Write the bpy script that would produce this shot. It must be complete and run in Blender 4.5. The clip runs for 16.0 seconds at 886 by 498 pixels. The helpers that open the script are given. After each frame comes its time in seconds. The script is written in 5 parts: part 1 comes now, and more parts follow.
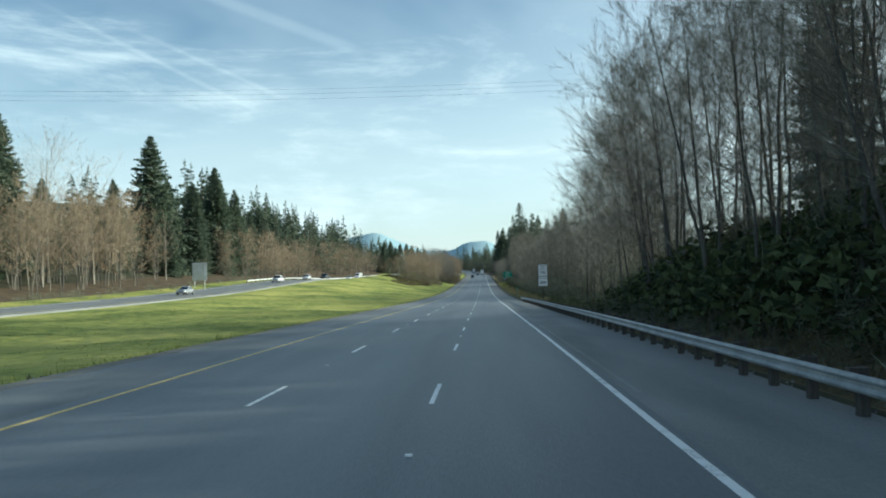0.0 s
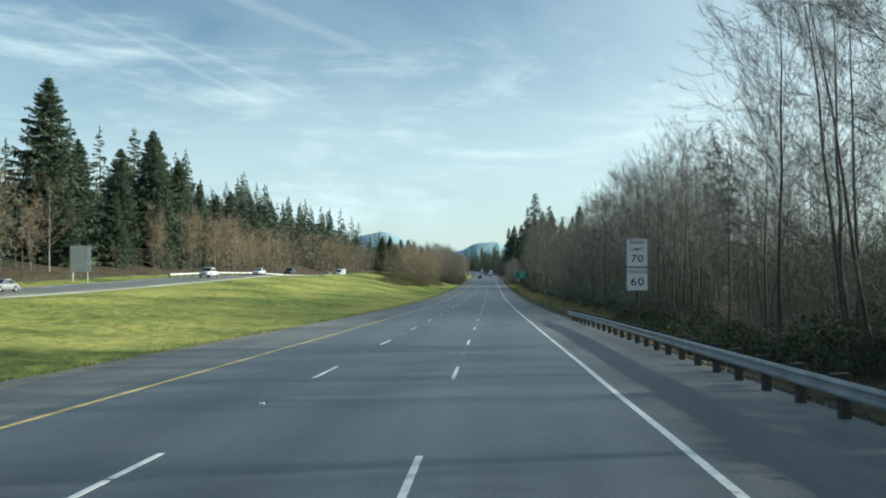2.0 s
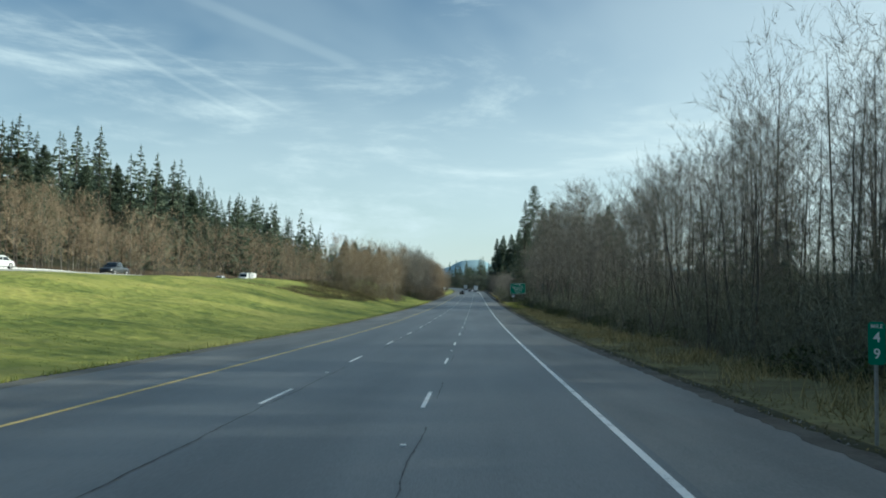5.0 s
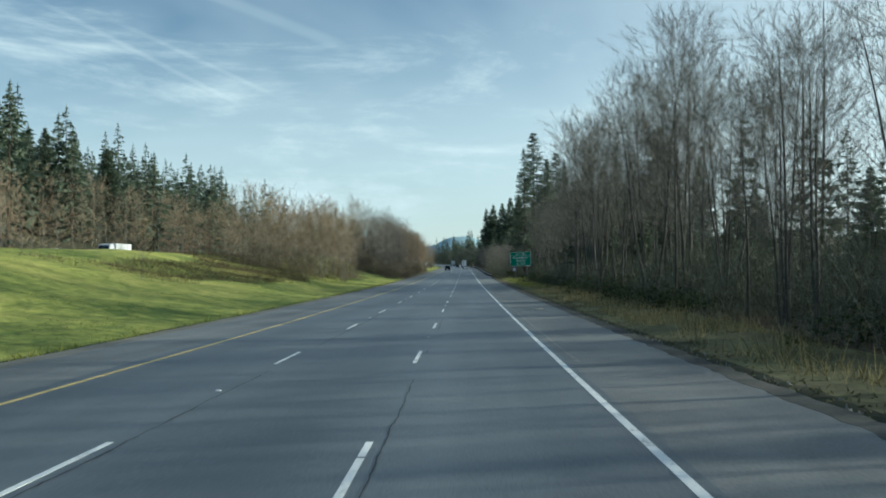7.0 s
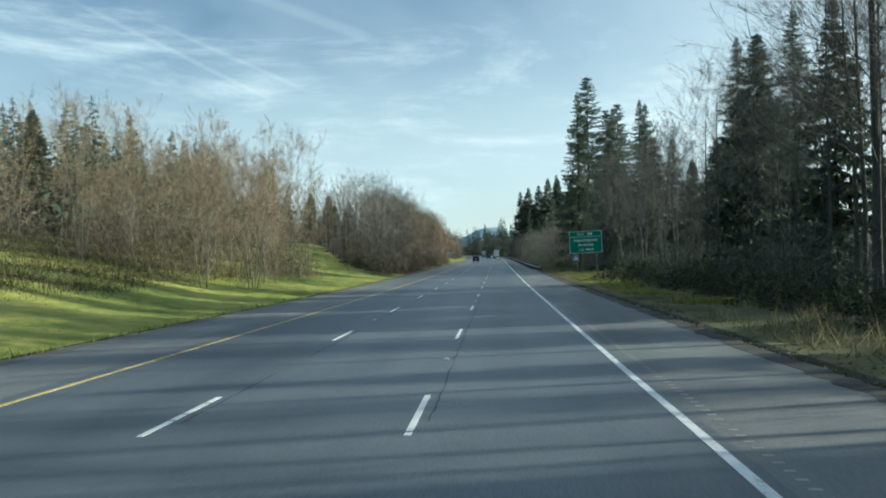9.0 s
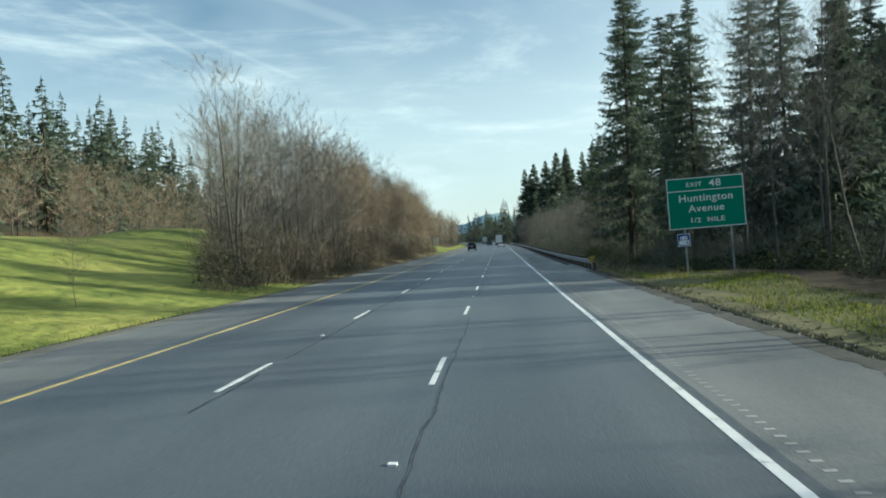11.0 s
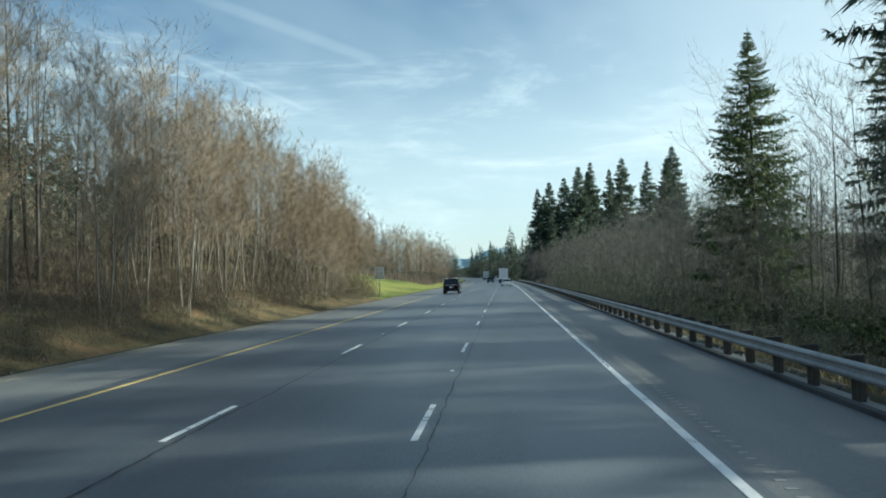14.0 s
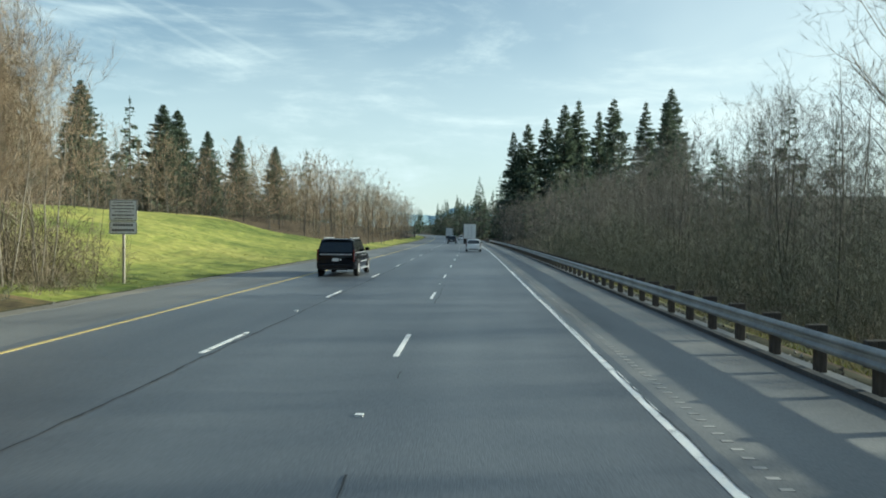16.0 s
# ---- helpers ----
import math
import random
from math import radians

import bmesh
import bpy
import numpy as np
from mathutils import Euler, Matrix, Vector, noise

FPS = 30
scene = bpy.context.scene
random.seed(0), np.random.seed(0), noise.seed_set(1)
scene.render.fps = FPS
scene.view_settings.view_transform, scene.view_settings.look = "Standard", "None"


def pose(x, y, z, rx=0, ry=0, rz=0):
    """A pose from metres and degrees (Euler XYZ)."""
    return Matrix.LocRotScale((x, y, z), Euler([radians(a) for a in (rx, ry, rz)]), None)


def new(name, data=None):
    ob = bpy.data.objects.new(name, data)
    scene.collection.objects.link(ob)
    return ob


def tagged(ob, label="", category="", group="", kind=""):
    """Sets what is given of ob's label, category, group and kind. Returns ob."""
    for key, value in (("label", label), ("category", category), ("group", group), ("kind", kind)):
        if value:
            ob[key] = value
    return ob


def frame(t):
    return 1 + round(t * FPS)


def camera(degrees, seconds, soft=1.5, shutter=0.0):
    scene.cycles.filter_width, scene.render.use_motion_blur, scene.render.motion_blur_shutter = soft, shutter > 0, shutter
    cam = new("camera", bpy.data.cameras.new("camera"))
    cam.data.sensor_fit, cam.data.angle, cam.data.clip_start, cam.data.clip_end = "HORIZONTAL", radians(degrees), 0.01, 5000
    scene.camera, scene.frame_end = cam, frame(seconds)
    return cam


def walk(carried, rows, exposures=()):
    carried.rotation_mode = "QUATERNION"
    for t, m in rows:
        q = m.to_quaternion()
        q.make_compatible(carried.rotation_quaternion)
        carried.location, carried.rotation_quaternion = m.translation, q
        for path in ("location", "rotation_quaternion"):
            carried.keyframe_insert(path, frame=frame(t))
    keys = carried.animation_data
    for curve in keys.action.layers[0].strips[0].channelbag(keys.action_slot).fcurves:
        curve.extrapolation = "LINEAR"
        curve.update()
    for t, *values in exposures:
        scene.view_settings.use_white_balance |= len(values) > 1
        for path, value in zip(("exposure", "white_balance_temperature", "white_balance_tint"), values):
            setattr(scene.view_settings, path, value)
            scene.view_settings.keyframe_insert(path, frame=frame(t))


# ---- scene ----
# The road runs along +y. A place is given by s (metres along the road), x (metres right of the
# stripe between the middle and the right lane) and z (height above the road).
EYE = 2.289
GRADE = ([-200, 0, 60, 116, 188, 217, 246, 319, 348, 400], [-.028, -.028, -.033, -.032, -.0225, -.0165, -.011, -.006, -.002, 0])
_s = np.arange(-400.0, 4200.0, 1.0)
_g = np.interp(_s, *GRADE)
_z = np.concatenate([[0], np.cumsum((_g[1:] + _g[:-1]) / 2)])
_z -= np.interp(0, _s, _z)


def road_z(s):
    return np.interp(s, _s, _z)


def bend(s):
    return -np.maximum(np.asarray(s, float) - 520, 0) ** 2 / 10000


def place(s, x, z=0.0):
    return Vector((float(x + bend(s)), float(s), float(road_z(s) + z)))


PATH = [
    (0.0, 0.00, 1.055, 2.947, 2.764, 1.432),
    (0.5, 14.51, 1.055, 4.057, 2.685, 0.754),
    (1.0, 27.83, 1.100, 4.386, 2.555, 0.751),
    (1.5, 42.32, 1.087, 4.356, 2.514, 0.810),
    (2.0, 56.07, 1.005, 3.625, 3.123, 0.327),
    (2.5, 71.28, 1.088, 3.436, 3.851, 0.534),
    (3.0, 86.04, 1.081, 3.011, 4.450, 0.272),
    (3.5, 100.29, 1.057, 2.639, 4.909, 0.104),
    (4.0, 114.99, 1.019, 2.572, 4.863, -0.922),
    (6.5, 187.73, 1.381, 1.708, 2.558, 0.052),
    (7.0, 202.37, 1.345, 1.644, 2.052, 0.725),
    (7.5, 216.89, 1.279, 2.153, 1.849, 0.663),
    (8.0, 231.32, 1.320, 3.059, 1.562, 0.774),
    (8.5, 246.09, 1.235, 3.751, 1.231, 0.986),
    (11.0, 319.33, 1.238, 4.269, -0.200, 2.796),
    (11.5, 333.79, 1.240, 4.181, -0.618, 2.740),
    (12.0, 348.53, 1.201, 4.346, -1.889, 1.945),
    (12.5, 362.95, 1.164, 4.503, 0.345, 1.566),
    (13.0, 377.42, 1.207, 4.760, 2.414, 0.671),
    (13.5, 391.96, 1.251, 4.795, 2.639, 0.638),
    (14.0, 406.54, 1.321, 4.651, 2.056, 1.303),
    (14.5, 420.97, 1.343, 3.852, 1.002, 1.518),
    (15.0, 435.19, 1.411, 3.059, 0.080, 0.940),
    (15.5, 449.77, 1.401, 2.451, -0.784, 0.121),
    (16.0, 464.20, 1.375, 2.156, -1.232, -0.507),
]
cam = camera(60.72, 16.0, soft=1.9)
walk(cam, [(t, pose(*place(s, x, EYE), 90 + pitch + math.degrees(math.atan(float(np.interp(s, *GRADE)))), roll, yaw))
           for t, s, x, yaw, pitch, roll in PATH],
     exposures=((0.0, 0.66, 5650, -6), (2.0, 0.52, 5750, -6), (3.0, 0.34, 5700, -6), (4.0, 0.38, 5700, -6), (7.5, 0.40, 5600, -6), (8.5, 0.50, 5600, -6), (11.0, 0.62, 5800, -6), (12.0, 0.74, 5720, -6), (12.5, 0.70, 5700, -2), (13.5, 0.66, 5600, -5), (14.5, 0.60, 5700, -6), (16.0, 0.57, 5850, -6)))

# ---- light ----
SUN_UP, SUN_RIGHT = 16.0, 77.0      # degrees above the horizon, degrees right of straight ahead
sun_way = Vector((math.cos(radians(SUN_UP)) * math.sin(radians(SUN_RIGHT)),
                  math.cos(radians(SUN_UP)) * math.cos(radians(SUN_RIGHT)), math.sin(radians(SUN_UP))))
lamp = bpy.data.lights.new("sun", "SUN")
lamp.energy, lamp.angle, lamp.color = 5.0, radians(1.2), (1.0, 0.88, 0.70)
sun = new("sun", lamp)
sun.rotation_mode = "QUATERNION"
sun.rotation_quaternion = sun_way.to_track_quat("Z", "Y")

world = bpy.data.worlds.new("sky")
scene.world = world
world.use_nodes = True
wn, wl = world.node_tree.nodes, world.node_tree.links
wn.clear()


def wnode(kind, **sets):
    n = wn.new(kind)
    for k, v in sets.items():
        if k == "operation":
            n.operation = v
        elif k == "inputs":
            for i, val in v.items():
                if isinstance(val, bpy.types.NodeSocket):
                    wl.new(val, n.inputs[i])
                else:
                    n.inputs[i].default_value = val
    return n


def wmath(op, a, b=0.0, c=0.0):
    n = wnode("ShaderNodeMath", operation=op, inputs={0: a, 1: b, 2: c})
    return n.outputs[0]


def wvec(op, a, b):
    n = wnode("ShaderNodeVectorMath", operation=op, inputs={0: a, 1: b})
    return n.outputs["Value"] if op == "DOT_PRODUCT" else n.outputs[0]


def wramp(value, lo, hi):
    n = wn.new("ShaderNodeMapRange")
    n.interpolation_type = "SMOOTHSTEP"
    wl.new(value, n.inputs[0])
    n.inputs[1].default_value, n.inputs[2].default_value = lo, hi
    return n.outputs[0]


sky = wn.new("ShaderNodeTexSky")
sky.sky_type, sky.sun_disc = "NISHITA", False
sky.sun_elevation, sky.sun_rotation = radians(SUN_UP), radians(SUN_RIGHT)
sky.air_density, sky.dust_density, sky.ozone_density = 1.05, 0.35, 2.0
way = wn.new("ShaderNodeTexCoord").outputs["Generated"]
sep = wnode("ShaderNodeSeparateXYZ", inputs={0: way})


def wnoise(scale, stretch, detail, turn, rough=0.6):
    m = wnode("ShaderNodeMapping", inputs={0: way})
    m.inputs["Rotation"].default_value = (0, radians(turn), 0)
    m.inputs["Scale"].default_value = stretch
    n = wnode("ShaderNodeTexNoise", inputs={0: m.outputs[0]})
    n.inputs["Scale"].default_value, n.inputs["Detail"].default_value, n.inputs["Roughness"].default_value = scale, detail, rough
    n.inputs["Distortion"].default_value = 0.35
    return n.outputs[0]


# thin high cloud: broad veil, streaked wisps, and a milky horizon
veil = wramp(wnoise(1.5, (1, 1, 2.6), 4, 8), 0.40, 0.66)
wisps = wramp(wnoise(2.6, (1, 1, 4.2), 7, -14, 0.66), 0.47, 0.74)
low = wmath("SUBTRACT", 1.0, wramp(sep.outputs[2], 0.04, 0.36))
cloud = wmath("ADD", wmath("MULTIPLY", veil, 0.20), wmath("MULTIPLY", wisps, 0.60))
cloud = wmath("ADD", cloud, wmath("MULTIPLY", low, 0.50))
cloud = wmath("MULTIPLY", cloud, wmath("SUBTRACT", 1.0, wmath("MULTIPLY", wramp(sep.outputs[2], 0.40, 0.75), 0.6)))
# three vapour trails, each an arc between two directions
for a, b, wide, much in (((-.4102, .8723, .266), (-.2884, .9355, .204), .0042, .11),
                         ((-.3347, .907, .2555), (-.2537, .9419, .2199), .0040, .10),
                         ((-.3075, .8938, .3265), (-.1596, .9474, .2775), .010, .10)):
    a, b = Vector(a).normalized(), Vector(b).normalized()
    side = a.cross(b).normalized()
    along = (b - a).normalized()
    off = wmath("ABSOLUTE", wvec("DOT_PRODUCT", way, tuple(side)))
    line = wmath("SUBTRACT", 1.0, wramp(off, wide * 0.2, wide))
    reach = wvec("DOT_PRODUCT", way, tuple(along))
    lo, hi = along.dot(a), along.dot(b)
    ends = wmath("MULTIPLY", wramp(reach, lo - 0.14, lo), wmath("SUBTRACT", 1.0, wramp(reach, hi - 0.01, hi + 0.03)))
    cloud = wmath("ADD", cloud, wmath("MULTIPLY", wmath("MULTIPLY", line, ends), much))
# the veil whitens towards the sun
cloud = wmath("ADD", cloud, wmath("MULTIPLY", wramp(wvec("DOT_PRODUCT", way, tuple(sun_way)), 0.2, 1.0), 0.30))
cloud = wmath("MINIMUM", cloud, 0.95)
mix = wn.new("ShaderNodeMix")
mix.data_type = "RGBA"
wl.new(cloud, mix.inputs["Factor"])
wl.new(sky.outputs[0], mix.inputs["A"])
mix.inputs["B"].default_value = (6.9, 7.4, 7.5, 1)
glow = wn.new("ShaderNodeMix")
glow.data_type = "RGBA"
wl.new(wmath("MULTIPLY", wramp(wvec("DOT_PRODUCT", way, tuple(sun_way)), 0.15, 1.0), 0.5), glow.inputs["Factor"])
wl.new(mix.outputs["Result"], glow.inputs["A"])
glow.inputs["B"].default_value = (8.6, 8.5, 8.0, 1)
back = wnode("ShaderNodeBackground", inputs={0: glow.outputs["Result"], 1: 0.088})
wl.new(back.outputs[0], wn.new("ShaderNodeOutputWorld").inputs[0])


# ---- materials ----
def mat(name, dark, light, scale=4.0, rough=0.8, metal=0.0, bump=0.15, fine=40.0, stretch=(1, 1, 1), island=0.0, spec=0.3, mid=None, lo=0.34, hi=0.66, thin=0.0, deep=0.03):
    """Two colours mixed by a coarse and a fine grain, with relief; island: how far single pieces differ."""
    m = bpy.data.materials.new(name)
    m.use_nodes = True
    n, l = m.node_tree.nodes, m.node_tree.links
    b = n["Principled BSDF"]
    b.inputs["Roughness"].default_value, b.inputs["Metallic"].default_value = rough, metal
    b.inputs["Specular IOR Level"].default_value = spec
    co = n.new("ShaderNodeTexCoord")
    mp = n.new("ShaderNodeMapping")
    mp.inputs["Scale"].default_value = stretch
    l.new(co.outputs["Object"], mp.inputs[0])
    big, small = n.new("ShaderNodeTexNoise"), n.new("ShaderNodeTexNoise")
    for t, sc, de in ((big, scale, 5), (small, fine, 3)):
        t.inputs["Scale"].default_value, t.inputs["Detail"].default_value = sc, de
        l.new(mp.outputs[0], t.inputs[0])
    add = n.new("ShaderNodeMath")
    add.operation = "MULTIPLY_ADD"
    l.new(big.outputs[0], add.inputs[0])
    add.inputs[1].default_value = 0.65
    half = n.new("ShaderNodeMath")
    half.operation = "MULTIPLY"
    l.new(small.outputs[0], half.inputs[0])
    half.inputs[1].default_value = 0.35
    l.new(half.outputs[0], add.inputs[2])
    fac = add.outputs[0]
    if island:
        geo = n.new("ShaderNodeNewGeometry")
        sh = n.new("ShaderNodeMath")
        sh.operation = "MULTIPLY_ADD"
        l.new(geo.outputs["Random Per Island"], sh.inputs[0])
        sh.inputs[1].default_value = island
        l.new(fac, sh.inputs[2])
        sub = n.new("ShaderNodeMath")
        sub.operation = "SUBTRACT"
        l.new(sh.outputs[0], sub.inputs[0])
        sub.inputs[1].default_value = island / 2
        fac = sub.outputs[0]
    ramp = n.new("ShaderNodeValToRGB")
    ramp.color_ramp.elements[0].position, ramp.color_ramp.elements[1].position = lo, hi
    ramp.color_ramp.elements[0].color, ramp.color_ramp.elements[1].color = (*dark, 1), (*light, 1)
    if mid:
        ramp.color_ramp.elements.new((lo + hi) / 2).color = (*mid, 1)
    l.new(fac, ramp.inputs[0])
    l.new(ramp.outputs[0], b.inputs["Base Color"])
    if thin:
        tr, mx = n.new("ShaderNodeBsdfTranslucent"), n.new("ShaderNodeMixShader")
        l.new(ramp.outputs[0], tr.inputs[0])
        mx.inputs[0].default_value = thin
        l.new(b.outputs[0], mx.inputs[1])
        l.new(tr.outputs[0], mx.inputs[2])
        l.new(mx.outputs[0], n["Material Output"].inputs[0])
    if bump:
        bp = n.new("ShaderNodeBump")
        bp.inputs["Strength"].default_value, bp.inputs["Distance"].default_value = bump, deep
        l.new(small.outputs[0], bp.inputs["Height"])
        l.new(bp.outputs[0], b.inputs["Normal"])
    return m


def plain(name, colour, rough=0.5, metal=0.0, coat=0.0, spec=0.5):
    m = bpy.data.materials.new(name)
    m.use_nodes = True
    b = m.node_tree.nodes["Principled BSDF"]
    b.inputs["Base Color"].default_value = (*colour, 1)
    b.inputs["Roughness"].default_value, b.inputs["Metallic"].default_value = rough, metal
    b.inputs["Coat Weight"].default_value = coat
    b.inputs["Specular IOR Level"].default_value = spec
    b.inputs["Coat Roughness"].default_value = 0.08
    return m


ASPHALT = mat("asphalt", (0.083, 0.096, 0.113), (0.152, 0.170, 0.189), 0.25, 0.52, bump=0.12, spec=0.5, fine=38, stretch=(1.6, 0.12, 1), lo=0.38, hi=0.62)
SHOULDER = mat("shoulder_asphalt", (0.142, 0.150, 0.155), (0.262, 0.268, 0.266), 0.35, 0.7, bump=0.14, fine=30, stretch=(1.5, 0.3, 1))
EDGE_DIRT = mat("dusty_edge", (0.14, 0.135, 0.118), (0.28, 0.262, 0.225), 0.5, 0.95, bump=0.4, fine=16, stretch=(1.2, 0.4, 1))
DARK_KERB = mat("dark_asphalt_kerb", (0.045, 0.047, 0.048), (0.11, 0.112, 0.112), 0.6, 0.9, bump=0.3, fine=14)
VERGE_DIRT = mat("dark_wet_dirt", (0.050, 0.049, 0.045), (0.13, 0.125, 0.112), 0.7, 0.95, bump=0.5, fine=9)
# pale grit, its colour lightened further for edges that catch the sun
GROOVE = mat("rumble_grit_and_sun_glint", (0.30, 0.30, 0.297), (0.50, 0.495, 0.48), 2, 0.9, fine=12)
PALE = mat("pale_timber", (0.34, 0.31, 0.26), (0.50, 0.46, 0.39), 2.5, 0.85, fine=18, stretch=(1, 1, 0.25), bump=0.2)
PAINT = mat("white_road_paint", (0.36, 0.365, 0.37), (0.90, 0.905, 0.90), 2.2, 0.55, fine=26, bump=0.2, mid=(0.84, 0.85, 0.845), lo=0.32, hi=0.54)
YELLOW = mat("yellow_road_paint", (0.56, 0.42, 0.15), (0.78, 0.62, 0.26), 3, 0.6, fine=22, bump=0.2)
SEAM = mat("tar_seam", (0.034, 0.038, 0.043), (0.075, 0.082, 0.09), 2, 0.7, fine=10)
GRASS = mat("grass_soil", (0.095, 0.135, 0.024), (0.42, 0.39, 0.105), 0.09, 0.95, bump=0.9, fine=0.9, mid=(0.27, 0.292, 0.064), lo=0.36, hi=0.64, deep=0.35)
VERGE = mat("verge_soil", (0.06, 0.056, 0.03), (0.23, 0.215, 0.10), 0.35, 1.0, bump=0.6, fine=3.0)
LITTER = mat("leaf_litter", (0.050, 0.040, 0.024), (0.25, 0.160, 0.085), 0.6, 1.0, bump=0.8, fine=5.0, mid=(0.130, 0.106, 0.05))
BLADES = mat("grass_blades", (0.11, 0.155, 0.028), (0.44, 0.41, 0.11), 0.09, 0.8, bump=0, fine=0.9, island=0.3, mid=(0.28, 0.305, 0.068), lo=0.36, hi=0.64, thin=0.3)
DRY = mat("dry_grass", (0.16, 0.14, 0.065), (0.43, 0.375, 0.20), 0.4, 0.9, bump=0, fine=3, island=0.6, thin=0.3)
BRACKEN = mat("dead_bracken", (0.055, 0.047, 0.028), (0.18, 0.145, 0.085), 0.3, 0.95, bump=0, fine=2, island=0.6, thin=0.25)
SOIL = mat("forest_floor", (0.04, 0.03, 0.018), (0.13, 0.092, 0.052), 0.5, 1.0, bump=0.6, fine=6)
# wood floor with the trees' shade put into its colour; also dark edge soil
WOODFLOOR = mat("wood_floor_shade_and_edge_dirt", (0.022, 0.026, 0.013), (0.07, 0.068, 0.036), 0.3, 1.0, bump=0.6, fine=4)
STONE = mat("gravel", (0.07, 0.065, 0.058), (0.26, 0.25, 0.23), 3, 0.95, bump=0, fine=20, island=0.8)
BARK = mat("alder_bark", (0.048, 0.045, 0.040), (0.16, 0.15, 0.135), 1.2, 0.9, fine=9, stretch=(1, 1, 0.4), bump=0.4)
TWIG = mat("bare_twigs", (0.12, 0.112, 0.098), (0.30, 0.277, 0.238), 0.25, 0.9, bump=0, fine=1.0, island=0.5)
TWIG_RED = mat("reddish_twigs", (0.172, 0.132, 0.092), (0.44, 0.35, 0.245), 0.2, 0.9, bump=0, fine=1.0, island=0.5)
PALE_BARK = mat("pale_alder_bark", (0.13, 0.115, 0.095), (0.38, 0.35, 0.30), 1.2, 0.9, fine=9, stretch=(1, 1, 0.4), bump=0.4)
SIGN_BACK = mat("pale_metal_sign_back", (0.52, 0.54, 0.56), (0.70, 0.72, 0.73), 0.8, 0.5, metal=0.1, fine=6, bump=0)
FIR_BARK = mat("fir_bark", (0.035, 0.026, 0.02), (0.10, 0.075, 0.055), 1.5, 0.95, fine=10, stretch=(1, 1, 0.3), bump=0.5)
NEEDLES = mat("fir_needles", (0.060, 0.090, 0.066), (0.172, 0.212, 0.146), 0.3, 0.75, bump=0, fine=1.6, island=0.6, thin=0.35)
CEDAR = mat("cedar_needles", (0.055, 0.090, 0.040), (0.19, 0.23, 0.105), 0.4, 0.75, bump=0, fine=1.6, island=0.6, thin=0.35)
BRUSH = mat("brush_twigs", (0.080, 0.087, 0.064), (0.245, 0.248, 0.182), 0.15, 0.95, bump=0, fine=0.8, island=0.6)
BROWN_BRUSH = mat("brown_brush_twigs", (0.088, 0.074, 0.054), (0.255, 0.212, 0.152), 0.15, 0.95, bump=0, fine=0.8, island=0.6)
LEAF = mat("ivy_leaves", (0.028, 0.042, 0.018), (0.10, 0.12, 0.05), 0.2, 0.9, bump=0, fine=1.0, island=0.6, thin=0.15)
STEEL = mat("galvanised_steel", (0.24, 0.255, 0.26), (0.44, 0.45, 0.45), 1.2, 0.55, metal=0.5, fine=11, bump=0.05)
POST = mat("weathered_wood", (0.035, 0.032, 0.028), (0.115, 0.103, 0.09), 2.5, 0.9, fine=18, stretch=(1, 1, 0.25), bump=0.4)
SIGN_WHITE = mat("white_sign_sheet", (0.80, 0.81, 0.82), (0.88, 0.89, 0.89), 1, 0.4, fine=8, bump=0)
SIGN_GREEN = mat("green_sign_sheet", (0.006, 0.20, 0.125), (0.008, 0.235, 0.15), 0.8, 0.4, fine=6, bump=0)
SIGN_BLACK = plain("black_sign_paint", (0.012, 0.012, 0.013), 0.5)
SIGN_BLUE = plain("blue_sign_sheet", (0.01, 0.07, 0.30), 0.45)
SIGN_YELLOW = mat("yellow_sign_paint", (0.62, 0.44, 0.07), (0.80, 0.60, 0.12), 3, 0.6, fine=22, bump=0.2)
ALU = mat("bare_aluminium", (0.20, 0.21, 0.22), (0.33, 0.34, 0.35), 0.8, 0.45, metal=0.6, fine=7, bump=0)
# distance haze is painted into the hills' pale blue base colour
HILL = mat("wooded_hill_painted_haze", (0.27, 0.41, 0.47), (0.31, 0.45, 0.51), 0.01, 1.0, fine=0.06, bump=0)
BLACK_PAINT = plain("black_car_paint", (0.003, 0.004, 0.008), 0.16, 0.0, 0.1, 0.28)
WHITE_PAINT = plain("white_car_paint", (0.72, 0.73, 0.74), 0.3, 0.0, 1.0)
GREY_PAINT = plain("dark_grey_car_paint", (0.045, 0.05, 0.055), 0.3, 0.2, 1.0)
SILVER_PAINT = plain("silver_car_paint", (0.42, 0.43, 0.44), 0.3, 0.5, 1.0)
GLASS = plain("tinted_car_glass", (0.012, 0.016, 0.018), 0.05, 0.0, 1.0)
RUBBER = plain("tyre_rubber", (0.016, 0.016, 0.017), 0.85)
TRIM = plain("black_plastic", (0.014, 0.014, 0.015), 0.6)
CHROME = plain("chrome", (0.86, 0.86, 0.87), 0.30, 0.75)
RIM = plain("wheel_alloy", (0.70, 0.70, 0.71), 0.32, 0.7)
TAIL = plain("red_lamp_lens", (0.085, 0.006, 0.006), 0.2, 0.0, 0.4)
LENS = plain("clear_lamp_lens", (0.65, 0.66, 0.66), 0.15, 0.0, 1.0)
BOX_WHITE = mat("white_trailer_panel", (0.66, 0.67, 0.67), (0.78, 0.79, 0.79), 0.8, 0.45, fine=5, bump=0)
CABLE = plain("cable", (0.05, 0.05, 0.055), 0.6)


# ---- building helpers ----
def mesh(name, verts, faces, material=None, smooth=False):
    me = bpy.data.meshes.new(name)
    me.from_pydata([tuple(v) for v in verts], [], [tuple(f) for f in faces])
    if material:
        me.materials.append(material)
    if smooth:
        me.shade_smooth()
    me.update()
    return me


